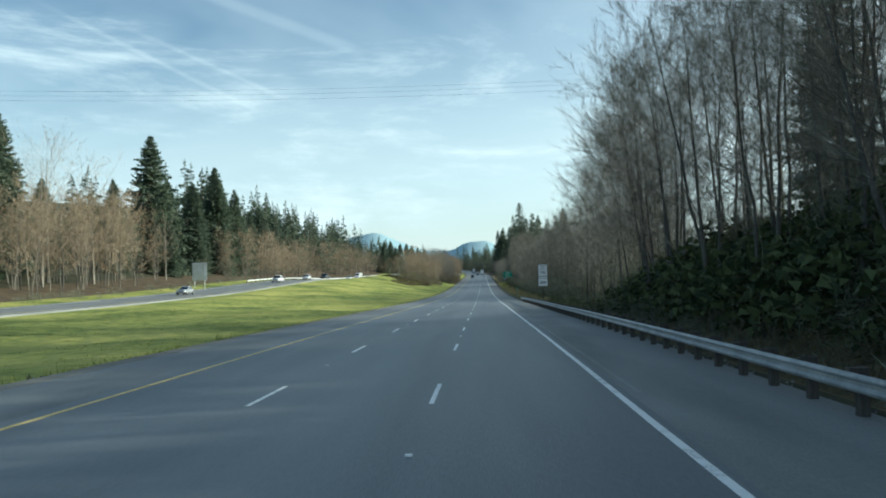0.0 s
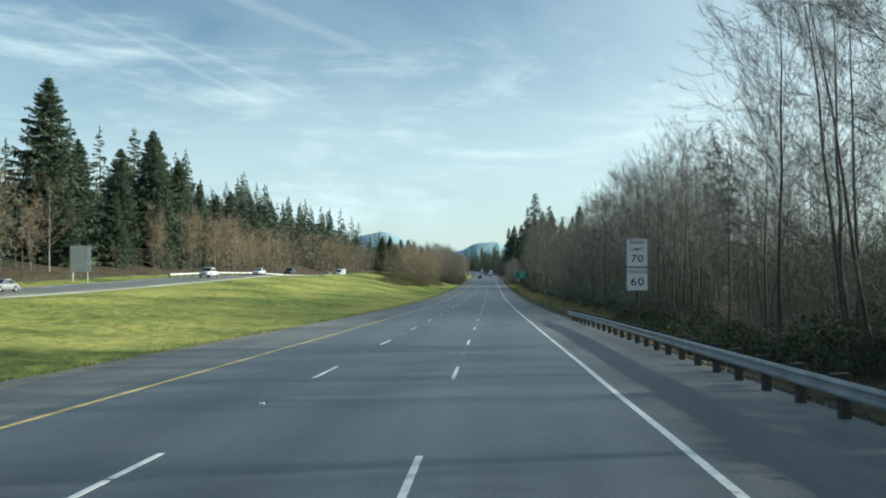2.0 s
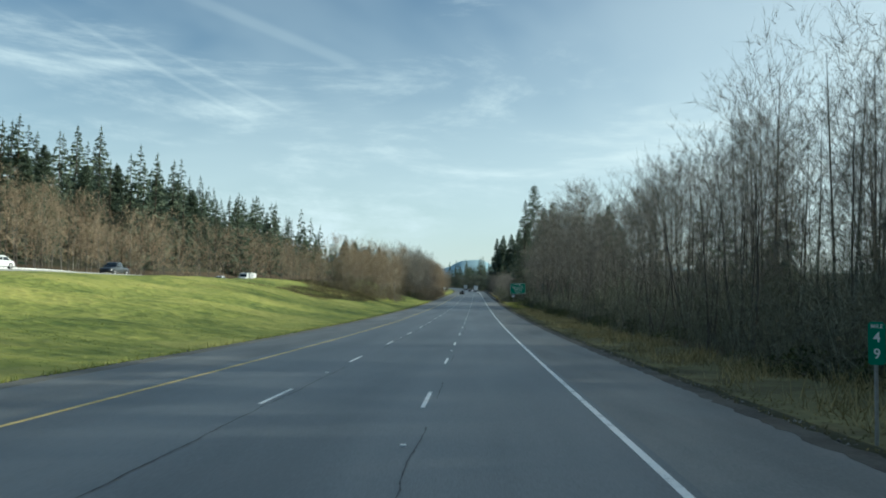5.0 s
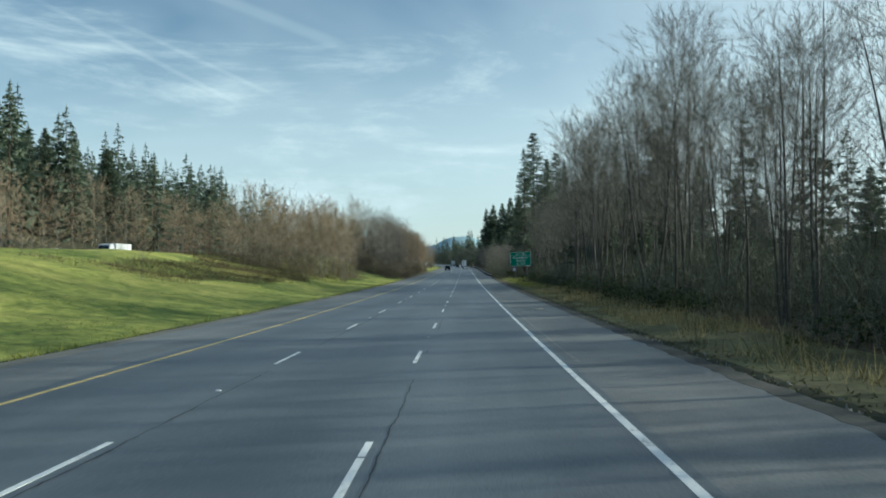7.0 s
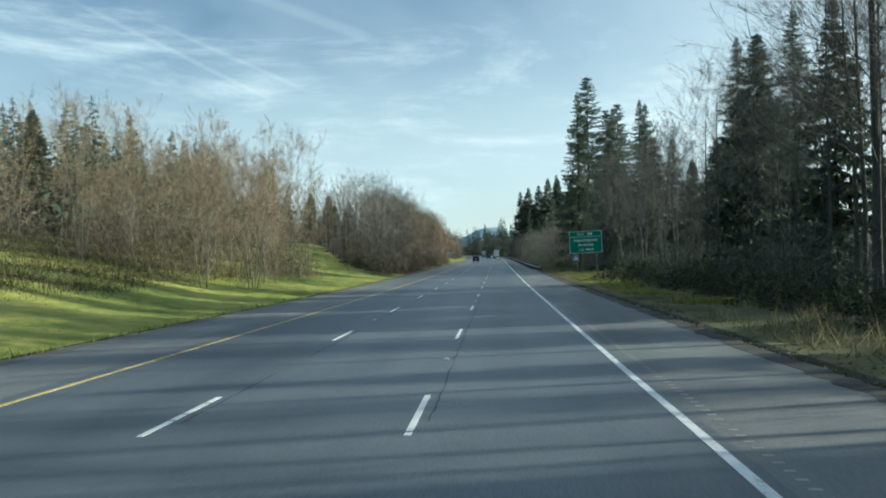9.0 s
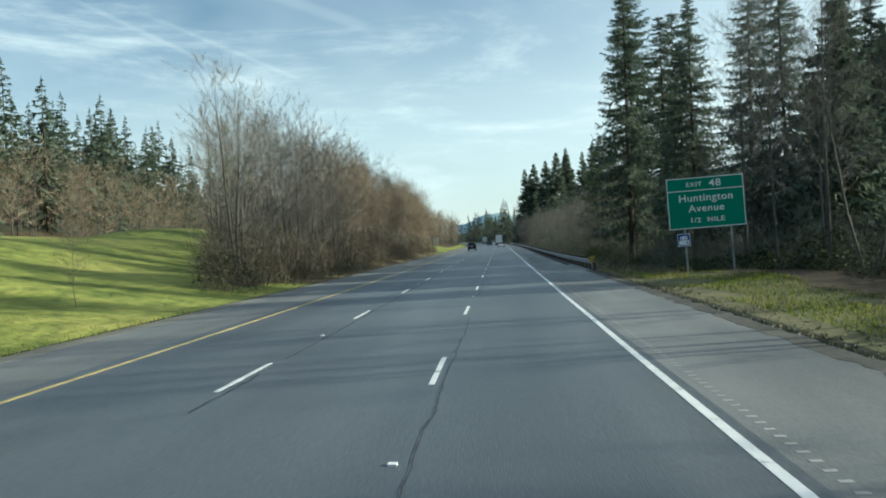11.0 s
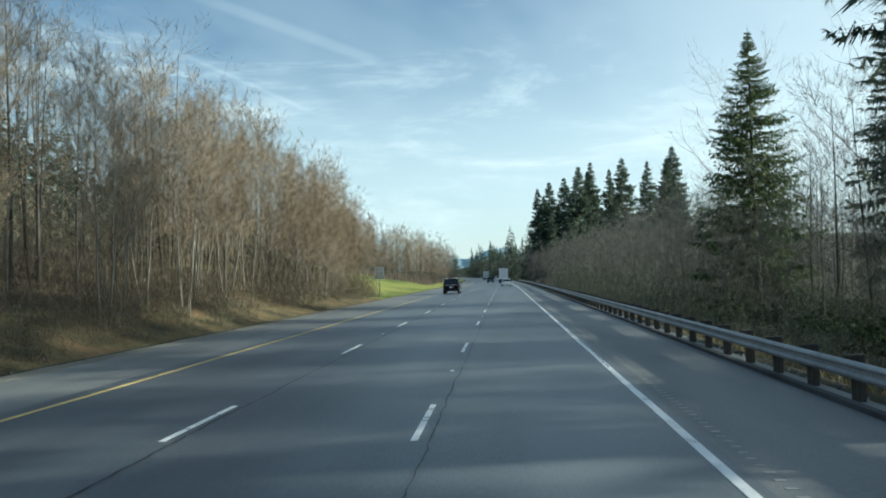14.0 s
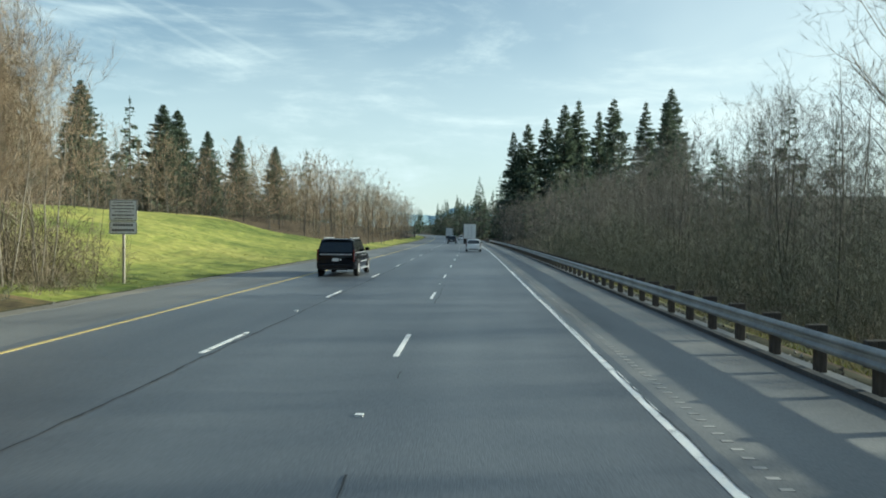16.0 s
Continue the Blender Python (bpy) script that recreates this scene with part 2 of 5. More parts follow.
def big_mesh(name, verts, tris, material):
    """A mesh out of two numpy arrays: places and triangles."""
    me = bpy.data.meshes.new(name)
    verts, tris = np.asarray(verts, np.float32), np.asarray(tris, np.int32)
    me.vertices.add(len(verts))
    me.vertices.foreach_set("co", verts.ravel())
    me.loops.add(tris.size)
    me.loops.foreach_set("vertex_index", tris.ravel())
    me.polygons.add(len(tris))
    me.polygons.foreach_set("loop_start", np.arange(0, tris.size, 3, dtype=np.int32))
    me.materials.append(material)
    me.update(calc_edges=True)
    return me


def part(name, bm, material, parent=None, label="", smooth=False):
    me = bpy.data.meshes.new(name)
    bm.to_mesh(me)
    bm.free()
    me.materials.append(material)
    if smooth:
        me.shade_smooth()
    ob = new(name, me)
    ob.parent = parent
    return tagged(ob, label)


def sub(name, me, parent, label=""):
    ob = new(name, me)
    ob.parent = parent
    return tagged(ob, label)


def thing(name, label, category, group="", at=None):
    ob = tagged(new(name), label, category, group)
    if at is not None:
        ob.matrix_basis = at
    return ob


def box(x0, x1, y0, y1, z0, z1, bevel=0.0, segments=1):
    bm = bmesh.new()
    bmesh.ops.create_cube(bm, size=1, matrix=Matrix.LocRotScale(((x0 + x1) / 2, (y0 + y1) / 2, (z0 + z1) / 2), None,
                                                                (x1 - x0, y1 - y0, z1 - z0)))
    if bevel:
        bmesh.ops.bevel(bm, geom=bm.edges[:], offset=bevel, segments=segments, affect="EDGES", profile=0.6)
    return bm


def join(*bms):
    out = bms[0]
    for b in bms[1:]:
        me = bpy.data.meshes.new("x")
        b.to_mesh(me)
        out.from_mesh(me)
        bpy.data.meshes.remove(me)
        b.free()
    return out


def pole(x, y, z0, z1, r, sides=10):
    bm = bmesh.new()
    bmesh.ops.create_cone(bm, cap_ends=True, segments=sides, radius1=r, radius2=r, depth=z1 - z0,
                          matrix=Matrix.Translation((x, y, (z0 + z1) / 2)))
    return bm


def strip(name, x0, x1, s0, s1, z, thick, material, step=5.0, wobble=0.0):
    """A slab that follows the road."""
    n = max(2, int(abs(s1 - s0) / step) + 1)
    v, f = [], []
    rng = random.Random(int(s0 * 7 + x0 * 13))
    for i in range(n):
        s = s0 + (s1 - s0) * i / (n - 1)
        o = rng.uniform(-wobble, wobble)
        for x, dz in ((x0 + o, z), (x1 + o, z), (x1 + o, z - thick), (x0 + o, z - thick)):
            v.append(place(s, x, dz))
        if i:
            a, b = 4 * (i - 1), 4 * i
            for j in range(4):
                f.append((a + j, b + j, b + (j + 1) % 4, a + (j + 1) % 4)[::-1])
    f += [(0, 1, 2, 3)[::-1], tuple(4 * (n - 1) + j for j in range(4))]
    me = mesh(name, v, f, material)
    bm = bmesh.new()
    bm.from_mesh(me)
    bmesh.ops.recalc_face_normals(bm, faces=bm.faces[:])
    bm.to_mesh(me)
    bm.free()
    return me


def stand(s, x, z=0.0, turn=0.0):
    return Matrix.Translation(place(s, x, z)) @ pose(0, 0, 0, 0, 0, turn)


# ---- the lie of the land ----
OPP = ([-200, -100, 60, 100, 140, 200, 225, 255, 300, 360, 400, 500, 900], [-3, -2, 0.3, 1.1, 2.2, 4.4, 5.0, 5.0, 4.2, 3.7, 3.6, 3.4, 6.0])
BANK = (OPP[0], [-3, -2, 0.3, 1.1, 2.2, 4.4, 5.1, 5.7, 6.1, 6.0, 5.2, 5.4, 6.0])


def smooth01(u):
    u = np.clip(u, 0, 1)
    return u * u * (3 - 2 * u)


def lumps(s, x):
    return (0.22 * np.sin(s * 0.11 + x * 0.23) * np.sin(x * 0.19 - s * 0.047) + 0.12 * np.sin(s * 0.31 + 1.7) * np.sin(x * 0.37 + s * 0.09)
            + 0.10 * np.sin(s * 0.57 - x * 0.41))


def land(s, x):
    """Height of the ground above the road beside it."""
    s, x = np.broadcast_arrays(np.asarray(s, float), np.asarray(x, float))
    opp, bank = np.interp(s, *OPP), np.interp(s, *BANK)
    u = (-x - 11.4) / 31.0
    left = 0.9 * bank * (0.45 * np.clip(u, 0, 1) + 0.55 * smooth01(u)) - 0.10 + lumps(s, x) * np.clip(u * 5, 0, 1) * np.clip((45 + x) / 6, 0, 1)
    left = left + 1.2 * smooth01((-x - 12) / 5.5) * np.interp(s, [390, 410, 470, 490], [0, 1, 1, 0])
    left = np.where(x < -42, left + (opp - 0.2 - left) * np.clip((-x - 42) / 4, 0, 1), left)
    left = np.where(x < -46, np.where(x > -63, opp - 0.20, opp - 0.2 + (-63 - x).clip(0, 12) * 0.08 + np.clip(-x - 75, 0, 150) * np.interp(s, [50, 150, 300, 420, 700, 900], [.12, .14, .20, .34, .34, .2])), left)
    far_rise = np.clip((s - 520) / 250, 0, 1)
    dip = np.interp(s, [-200, 90, 118, 130, 360, 374, 385, 2000], [-1.3, -1.3, -0.6, 0.05, 0.05, -0.5, -1.3, -1.3])
    rise = np.interp(s, [-200, 40, 70, 120, 160, 340, 420, 560, 760], [0.16, 0.14, 0.0, 0.0, 0.02, 0.02, 0.0, 0.02, 0.16])
    v = np.clip((x - 7.6) / 4.5, 0, 1)
    right = dip * smooth01(v) + rise * np.clip(x - 13, 0, np.interp(s, [0, 500, 760], [25, 25, 120])) - 0.08 + lumps(s, x) * np.clip((x - 9) / 6, 0, 1)
    right = right + 4.2 * smooth01((x - 10.8) / 12) * np.interp(s, [-200, 66, 100], [1, 1, 0])
    z = np.where(x < -11.3, left, np.where(x > 7.4, right, -0.30))
    return z


def ground_at(s, x, sink=0.0):
    return place(s, x, float(land(s, x)) - sink)


ss = np.concatenate([np.arange(-160, 700, 4.0), np.arange(700, 1300, 20.0), np.arange(1300, 4100, 140.0)])
xs = np.array([-2600, -1600, -900, -500, -300, -200, -150, -120, -105, -95, -86, -78, -70, -66, -63, -62.5, -46.5, -46, -44, -42]
              + list(np.arange(-40, -12, 2.0)) + [-12, -11.5, -11.3, 7.4, 7.6, 8.2, 9, 10, 11, 12, 13, 15, 17, 20, 24, 28, 33, 40, 50, 65, 90, 130, 200, 320, 520, 900, 1600, 2600])
SS, XX = np.meshgrid(ss, xs, indexing="ij")
ZZ = land(SS, XX) + road_z(SS)
gv = np.stack([XX + bend(SS), SS, ZZ], -1).reshape(-1, 3)
nx = len(xs)
quads = []
mids = []
for i in range(len(ss) - 1):
    for j in range(nx - 1):
        a = i * nx + j
        quads.append((a, a + 1, a + nx + 1, a + nx))
        mids.append((ss[i], xs[j], xs[j + 1]))
gm = mesh("ground", gv, quads, GRASS, True)
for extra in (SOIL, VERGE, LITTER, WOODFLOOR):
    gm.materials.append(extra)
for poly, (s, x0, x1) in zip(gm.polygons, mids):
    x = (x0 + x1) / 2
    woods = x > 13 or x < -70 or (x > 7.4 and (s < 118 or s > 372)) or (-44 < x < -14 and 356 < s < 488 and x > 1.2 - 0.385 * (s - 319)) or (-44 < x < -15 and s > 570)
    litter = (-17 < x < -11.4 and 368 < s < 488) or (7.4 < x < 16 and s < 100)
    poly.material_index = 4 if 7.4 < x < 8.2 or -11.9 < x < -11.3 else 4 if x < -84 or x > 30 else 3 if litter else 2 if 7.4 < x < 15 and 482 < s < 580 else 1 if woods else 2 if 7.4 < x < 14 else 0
ground = tagged(new("ground", gm), "grassy verge and brown woodland floor", "ground", kind="structure")

# ---- road ----
R0, R1 = -160, 1700
road = tagged(new("road", strip("road", -7.75, 4.0, R0, R1, 0, 0.35, ASPHALT, 8)), "grey three-lane asphalt carriageway with worn wheel tracks", "road", kind="structure")
tagged(new("shoulder", strip("shoulder", 4.0, 7.5, R0, R1, -0.004, 0.35, SHOULDER, 8)), "lighter worn asphalt shoulder with dust", "shoulder", kind="structure")
tagged(new("shoulder", strip("shoulder", -11.45, -7.75, R0, R1, -0.004, 0.35, SHOULDER, 8)), "lighter worn asphalt shoulder beside the grass", "shoulder", kind="structure")
tagged(new("dirt", strip("dirt", 7.02, 7.56, 112, 372, 0.001, 0.1, VERGE_DIRT, 0.4, 0.09)), "dark ragged dirt washed onto the edge of the shoulder", "dirt", kind="structure")
tagged(new("dirt", strip("dirt", -11.45, -10.75, R0, R1, 0.001, 0.1, EDGE_DIRT, 1.3, 0.10)), "dusty strip of dirt along the pavement edge", "dirt", kind="structure")
sub("edge_line", strip("edge_line", 3.695, 3.835, R0, R1, 0.006, 0.012, PAINT, 4, 0.012), road, "solid white edge line")
sub("edge_line", strip("edge_line", -7.325, -7.205, R0, R1, 0.006, 0.012, YELLOW, 4, 0.012), road, "solid yellow edge line")
P, LONG = 12.192, 3.048
worn = random.Random(11)
for x in (0.0, -3.66):
    for k in range(-13, 60):
        s = 14.73 + k * P + (0.04 if x else 0)
        stripe = strip("lane_stripe", x - 0.05, x + 0.05, s, s + LONG, 0.007, 0.012, PAINT, 3)
        if worn.random() < 0.4:
            cut = sorted(worn.uniform(0.08, 0.95) for _ in range(worn.choice((1, 2, 3))))
            bm = bmesh.new()
            for c0, c1 in zip([0] + cut, cut + [1]):
                piece = strip("x", x - 0.05, x + 0.05, s + LONG * c0 + .04, s + LONG * c1 - .04, 0.007, 0.012, PAINT, 3)
                bm.from_mesh(piece)
                bpy.data.meshes.remove(piece)
            bm.to_mesh(stripe)
            bm.free()
        sub("lane_stripe", stripe, road)
        if k % 2 == (0 if x else 1) and k < 40:
            c = s + LONG + 4.6
            sub("road_marker", strip("road_marker", x - 0.05, x + 0.05, c, c + 0.1, 0.022, 0.03, PAINT, 1), road)
for k in range(280):
    s = 400 + 0.32 * k
    sub("rumble_groove", strip("rumble_groove", 4.175, 4.305, s, s + 0.08, 0.001, 0.012, GROOVE, 1), road)
far_marks = bmesh.new()
for s in list(np.arange(16, 62, 0.32)) + list(np.arange(222, 400, 0.32)) + list(np.arange(489.6, 640, 0.32)):
    c = [far_marks.verts.new(place(q, x, 0.001)) for q, x in ((s, 4.175), (s, 4.305), (s + .08, 4.305), (s + .08, 4.175))]
    far_marks.faces.new(c)
part("rumble_strip", far_marks, GROOVE, road)["kind"] = "stuff"
# wandering crack along the edge line, and tar wipes beside the lane joints
cracks = bmesh.new()
wander = random.Random(31)
for x0, lo, hi, thick, keep in ((3.80, 425, 560, .012, .8), (0.215, 110, 560, .011, .5), (-3.44, 84, 330, .013, .6), (-3.44, 330, 560, .018, .9)):
    s, x, last = lo, x0, None
    on = True
    while s < hi:
        s += wander.uniform(.12, .34)
        x += wander.uniform(-.022, .022) + (x0 - x) * .25
        if wander.random() < .05:
            on = wander.random() < keep
        w = thick * wander.uniform(.4, 1.3)
        now = [cracks.verts.new(place(s, x - w, .0105)), cracks.verts.new(place(s, x + w, .0105))] if on else None
        if now and last:
            cracks.faces.new((last[0], last[1], now[1], now[0]))
        last = now
part("crack", cracks, SEAM, road, "dark wandering tar-filled crack")["kind"] = "stuff"
tagged(new("kerb", strip("kerb", 6.86, 7.03, 384, 660, 0.085, 0.30, DARK_KERB, 6, .008)), "low dark asphalt kerb under the guard rail", "kerb", kind="structure")

opp_z = lambda s: float(np.interp(s, *OPP))


def opp_strip(name, x0, x1, dz, material, s0=-160, s1=1200):
    n = 140
    v, f = [], []
    for i in range(n):
        s = s0 + (s1 - s0) * i / (n - 1)
        for x, t in ((x0, 0), (x1, 0), (x1, -0.3), (x0, -0.3)):
            v.append(place(s, x, opp_z(s) + dz + t))
        if i:
            a, b = 4 * (i - 1), 4 * i
            f += [(a + j, a + (j + 1) % 4, b + (j + 1) % 4, b + j) for j in range(4)]
    return mesh(name, v, f, material)


far_road = tagged(new("road", opp_strip("road", -62.4, -46.6, 0.0, SHOULDER)), "pale grey opposite carriageway on the bank", "road", kind="structure")
sub("edge_line", opp_strip("edge_line", -60.2, -60.05, 0.006, PAINT), far_road, "solid white edge line")
sub("edge_line", opp_strip("edge_line", -48.9, -48.75, 0.006, YELLOW), far_road, "solid yellow edge line")


# ---- guard rails ----
PALE_RAIL = mat("pale_galvanised_steel", (0.55, 0.56, 0.56), (0.72, 0.73, 0.73), 1.5, 0.5, metal=0.1, fine=14, bump=0.05)
WAVE = [(0, .155), (.035, .135), (.06, .10), (.06, .075), (.012, .03), (.012, -.03), (.06, -.075), (.06, -.10), (.035, -.135), (0, -.155)]


def guard_rail(points, label, spacing=1.905, posts=True, top=0.66, face=-1, beam=STEEL):
    """points: (s, x, z) of the rail's middle line on the ground; face: the side that the beam turns to."""
    rail = thing("guard_rail", label, "guard rail", at=Matrix.Translation(place(*points[0])))
    base = place(*points[0])
    knots = [np.array(q, float) for q in points]
    run = [0.0]
    for a, b in zip(knots, knots[1:]):
        run.append(run[-1] + abs(b[0] - a[0]))
    at = lambda d: [float(np.interp(d, run, [k[i] for k in knots])) for i in range(3)]
    n = max(2, int(run[-1] / 3.8) + 1)
    v, f = [], []
    m = len(WAVE)
    for i in range(n):
        s, x, z = at(run[-1] * i / (n - 1))
        for q in (0.0, -0.008):
            for dx, dz in WAVE:
                v.append(place(s, x + face * (dx + q), z + top - 0.155 + dz) - base)
        if i:
            a, b = 2 * m * (i - 1), 2 * m * i
            for j in range(m - 1):
                f.append((a + j, a + j + 1, b + j + 1, b + j))
                f.append((a + m + j, b + m + j, b + m + j + 1, a + m + j + 1))
            for j in (0, m - 1):
                f.append((a + j, b + j, b + m + j, a + m + j))
    sub("beam", mesh("beam", v, f, beam, False), rail, "galvanised corrugated steel beam")
    if posts:
        pm = bpy.data.meshes.new("post")
        b = box(-.09, .09, -.085, .085, -0.7, top + .07, 0.012)
        b.to_mesh(pm); b.free(); pm.materials.append(POST)
        km = bpy.data.meshes.new("block")
        b = box(-.07, .07, -.08, .08, top - .33, top + .065, 0.01)
        b.to_mesh(km); b.free(); km.materials.append(POST)
        for k in range(int(run[-1] / spacing) + 1):
            s, x, z = at(k * spacing + 0.4)
            o = sub("post", pm, rail)
            o.location = place(s, x - face * 0.235, z) - base
            o = sub("block", km, rail)
            o.location = place(s, x - face * 0.074, z) - base
    return rail


guard_rail([(-60, 7.0, 0), (98, 7.0, 0), (113.2, 6.75, 0)], "galvanised steel guard rail on dark wooden posts beside the shoulder", top=0.73)
guard_rail([(372, 7.5, 0), (386, 7.15, 0), (420, 7.05, 0), (640, 7.05, 0)], "long galvanised steel guard rail on wooden posts", top=0.73)
guard_rail([(203, -62.8, opp_z(203)), (225, -62.7, opp_z(225)), (255, -62.7, opp_z(255)), (300, -62.7, opp_z(300)), (360, -62.7, opp_z(360)), (460, -62.7, opp_z(460))],
           "pale steel guard rail along the opposite carriageway", spacing=3.81, top=0.74, face=1, beam=PALE_RAIL)


# ---- signs ----
def lettering(text, size, x, z, y, material, parent, align="CENTER", wide=1.0):
    cu = bpy.data.curves.new("lettering", "FONT")
    cu.body, cu.size, cu.align_x, cu.align_y, cu.extrude, cu.resolution_u, cu.offset = text, size, align, "CENTER", 0.002, 3, size * 0.008
    cu.space_character = 1.08
    ob = new("lettering", cu)
    dg = bpy.context.evaluated_depsgraph_get()
    me = bpy.data.meshes.new_from_object(ob.evaluated_get(dg))
    bpy.data.objects.remove(ob)
    me.materials.clear()
    me.materials.append(material)
    me.transform(Matrix.Translation((x, y, z)) @ pose(0, 0, 0, 90) @ Matrix.Diagonal((wide, 1, 1, 1)))
    # one mesh a letter: islands that overlap sideways belong together
    bm = bmesh.new()
    bm.from_mesh(me)
    bmesh.ops.remove_doubles(bm, verts=bm.verts[:], dist=1e-5)
    todo, isles = set(bm.verts), []
    while todo:
        stack, isle = [todo.pop()], []
        while stack:
            q = stack.pop()
            isle.append(q)
            for ed in q.link_edges:
                o = ed.other_vert(q)
                if o in todo:
                    todo.discard(o)
                    stack.append(o)
        isles.append(isle)
    spans = sorted(((min(q.co.x for q in i), max(q.co.x for q in i), i) for i in isles), key=lambda r: r[0])
    letters = []
    for lo, hi, isle in spans:
        if letters and lo < letters[-1][1] - size * .02:
            letters[-1][1] = max(hi, letters[-1][1])
            letters[-1][2] += isle
        else:
            letters.append([lo, hi, list(isle)])
    for lo, hi, verts in letters:
        index = {q: i for i, q in enumerate(verts)}
        faces = {fc for q in verts for fc in q.link_faces}
        one = bpy.data.meshes.new("letter")
        one.from_pydata([tuple(q.co) for q in verts], [], sorted([index[q] for q in fc.verts] for fc in faces))
        one.materials.append(material)
        sub("letter", one, parent)
    bm.free()
    bpy.data.meshes.remove(me)


def rim(w, h, x, z, y, t, material, parent, name="border", inset=0.02):
    bms = [box(x - w / 2 + inset, x + w / 2 - inset, y - .004, y, z + h / 2 - inset - t, z + h / 2 - inset),
           box(x - w / 2 + inset, x + w / 2 - inset, y - .004, y, z - h / 2 + inset, z - h / 2 + inset + t),
           box(x - w / 2 + inset, x - w / 2 + inset + t, y - .004, y, z - h / 2 + inset + t, z + h / 2 - inset - t),
           box(x + w / 2 - inset - t, x + w / 2 - inset, y - .004, y, z - h / 2 + inset + t, z + h / 2 - inset - t)]
    return part(name, join(*bms), material, parent)


def panel(w, h, x, z, y, material, parent, label="", r=0.05):
    bm = box(x - w / 2, x + w / 2, y, y + 0.006, z - h / 2, z + h / 2)
    bmesh.ops.bevel(bm, geom=[e for e in bm.edges if abs(e.verts[0].co.y - e.verts[1].co.y) > 0.003], offset=r, segments=4, affect="EDGES")
    return part("panel", bm, material, parent, label)


def speed_sign():
    at = stand(96.8, 8.75, float(land(96.8, 8.75)))
    t = thing("speed_limit_sign", "white speed limit sign with truck speed panel on a post", "road sign", at=at)
    g = -float(land(96.8, 8.75))
    part("post", join(box(-.05, .05, .03, .13, -0.6, g + 4.9, 0.008)), POST, t, "weathered square wooden post")
    a = panel(1.14, 1.50, 0, g + 4.24, 0, SIGN_WHITE, t, "white speed limit panel")
    rim(1.14, 1.50, 0, g + 4.24, -0.001, .02, SIGN_BLACK, a)
    lettering("SPEED", .25, 0, g + 4.78, -.004, SIGN_BLACK, a, wide=1.1)
    lettering("LIMIT", .25, 0, g + 4.42, -.004, SIGN_BLACK, a, wide=1.1)
    lettering("70", .56, 0, g + 3.92, -.004, SIGN_BLACK, a, wide=1.15)
    b = panel(1.14, 1.22, 0, g + 2.84, 0, SIGN_WHITE, t, "white truck speed panel")
    rim(1.14, 1.22, 0, g + 2.84, -0.001, .02, SIGN_BLACK, b)
    lettering("TRUCKS", .24, 0, g + 3.22, -.004, SIGN_BLACK, b, wide=1.1)
    lettering("60", .60, 0, g + 2.68, -.004, SIGN_BLACK, b, wide=1.15)


def exit_sign():
    z0 = float(land(364.2, 13.4))
    t = thing("exit_sign", "green motorway exit sign with white lettering on two posts", "road sign", at=stand(364.2, 13.4, z0) @ pose(0, 0, 0, 0, -1.9, 0))
    g = -z0
    for x in (-1.3, 1.35):
        part("post", box(x - .05, x + .05, .05, .15, -0.6, g + 5.2, 0.006), STEEL, t, "grey steel post")
    p = panel(4.40, 2.98, 0, g + 4.0, 0, SIGN_GREEN, t, "green sign panel", .12)
    rim(4.40, 2.98, 0, g + 4.0, -.001, .045, SIGN_WHITE, p)
    part("dividing_line", box(-2.15, 2.15, -.005, -.001, g + 4.70, g + 4.745), SIGN_WHITE, p)
    lettering("EXIT", .36, -.62, g + 5.06, -.005, SIGN_WHITE, p, wide=1.15)
    lettering("48", .58, .58, g + 5.07, -.005, SIGN_WHITE, p, wide=1.15)
    lettering("Huntington", .58, 0, g + 4.27, -.005, SIGN_WHITE, p, wide=1.08)
    lettering("Avenue", .58, 0, g + 3.66, -.005, SIGN_WHITE, p, wide=1.08)
    lettering("1/2  MILE", .40, .0, g + 2.98, -.005, SIGN_WHITE, p, wide=1.2)
    q = panel(.76, .76, -1.42, g + 1.90, 0, SIGN_BLUE, t, "small blue and white service panel", .04)
    rim(.76, .76, -1.42, g + 1.90, -.001, .03, SIGN_WHITE, q)
    part("symbol", join(box(-1.70, -1.14, -.006, -.001, g + 1.62, g + 1.88), box(-1.62, -1.22, -.006, -.001, g + 1.92, g + 2.12, )), SIGN_WHITE, q, "white vehicle symbol")
    part("symbol", join(box(-1.58, -1.50, -.009, -.006, g + 2.0, g + 2.06), box(-1.36, -1.28, -.009, -.006, g + 2.0, g + 2.06), box(-1.30, -1.18, -.009, -.006, g + 1.70, g + 1.78)), SIGN_BLUE, q)


def mile_post():
    z0 = float(land(158, 8.25))
    t = thing("mile_marker", "small green mile marker on a thin post at the verge", "road sign", at=stand(158, 8.25, z0))
    part("post", box(-.03, .03, .01, .05, -.4, 2.05 - z0, .005), STEEL, t)
    p = panel(.30, .76, 0, 1.72 - z0, 0, SIGN_GREEN, t, "green panel", .03)
    lettering("MILE", .10, 0, 2.02 - z0, -.004, SIGN_WHITE, p)
    lettering("4", .26, 0, 1.82 - z0, -.004, SIGN_WHITE, p)
    lettering("9", .26, 0, 1.53 - z0, -.004, SIGN_WHITE, p)


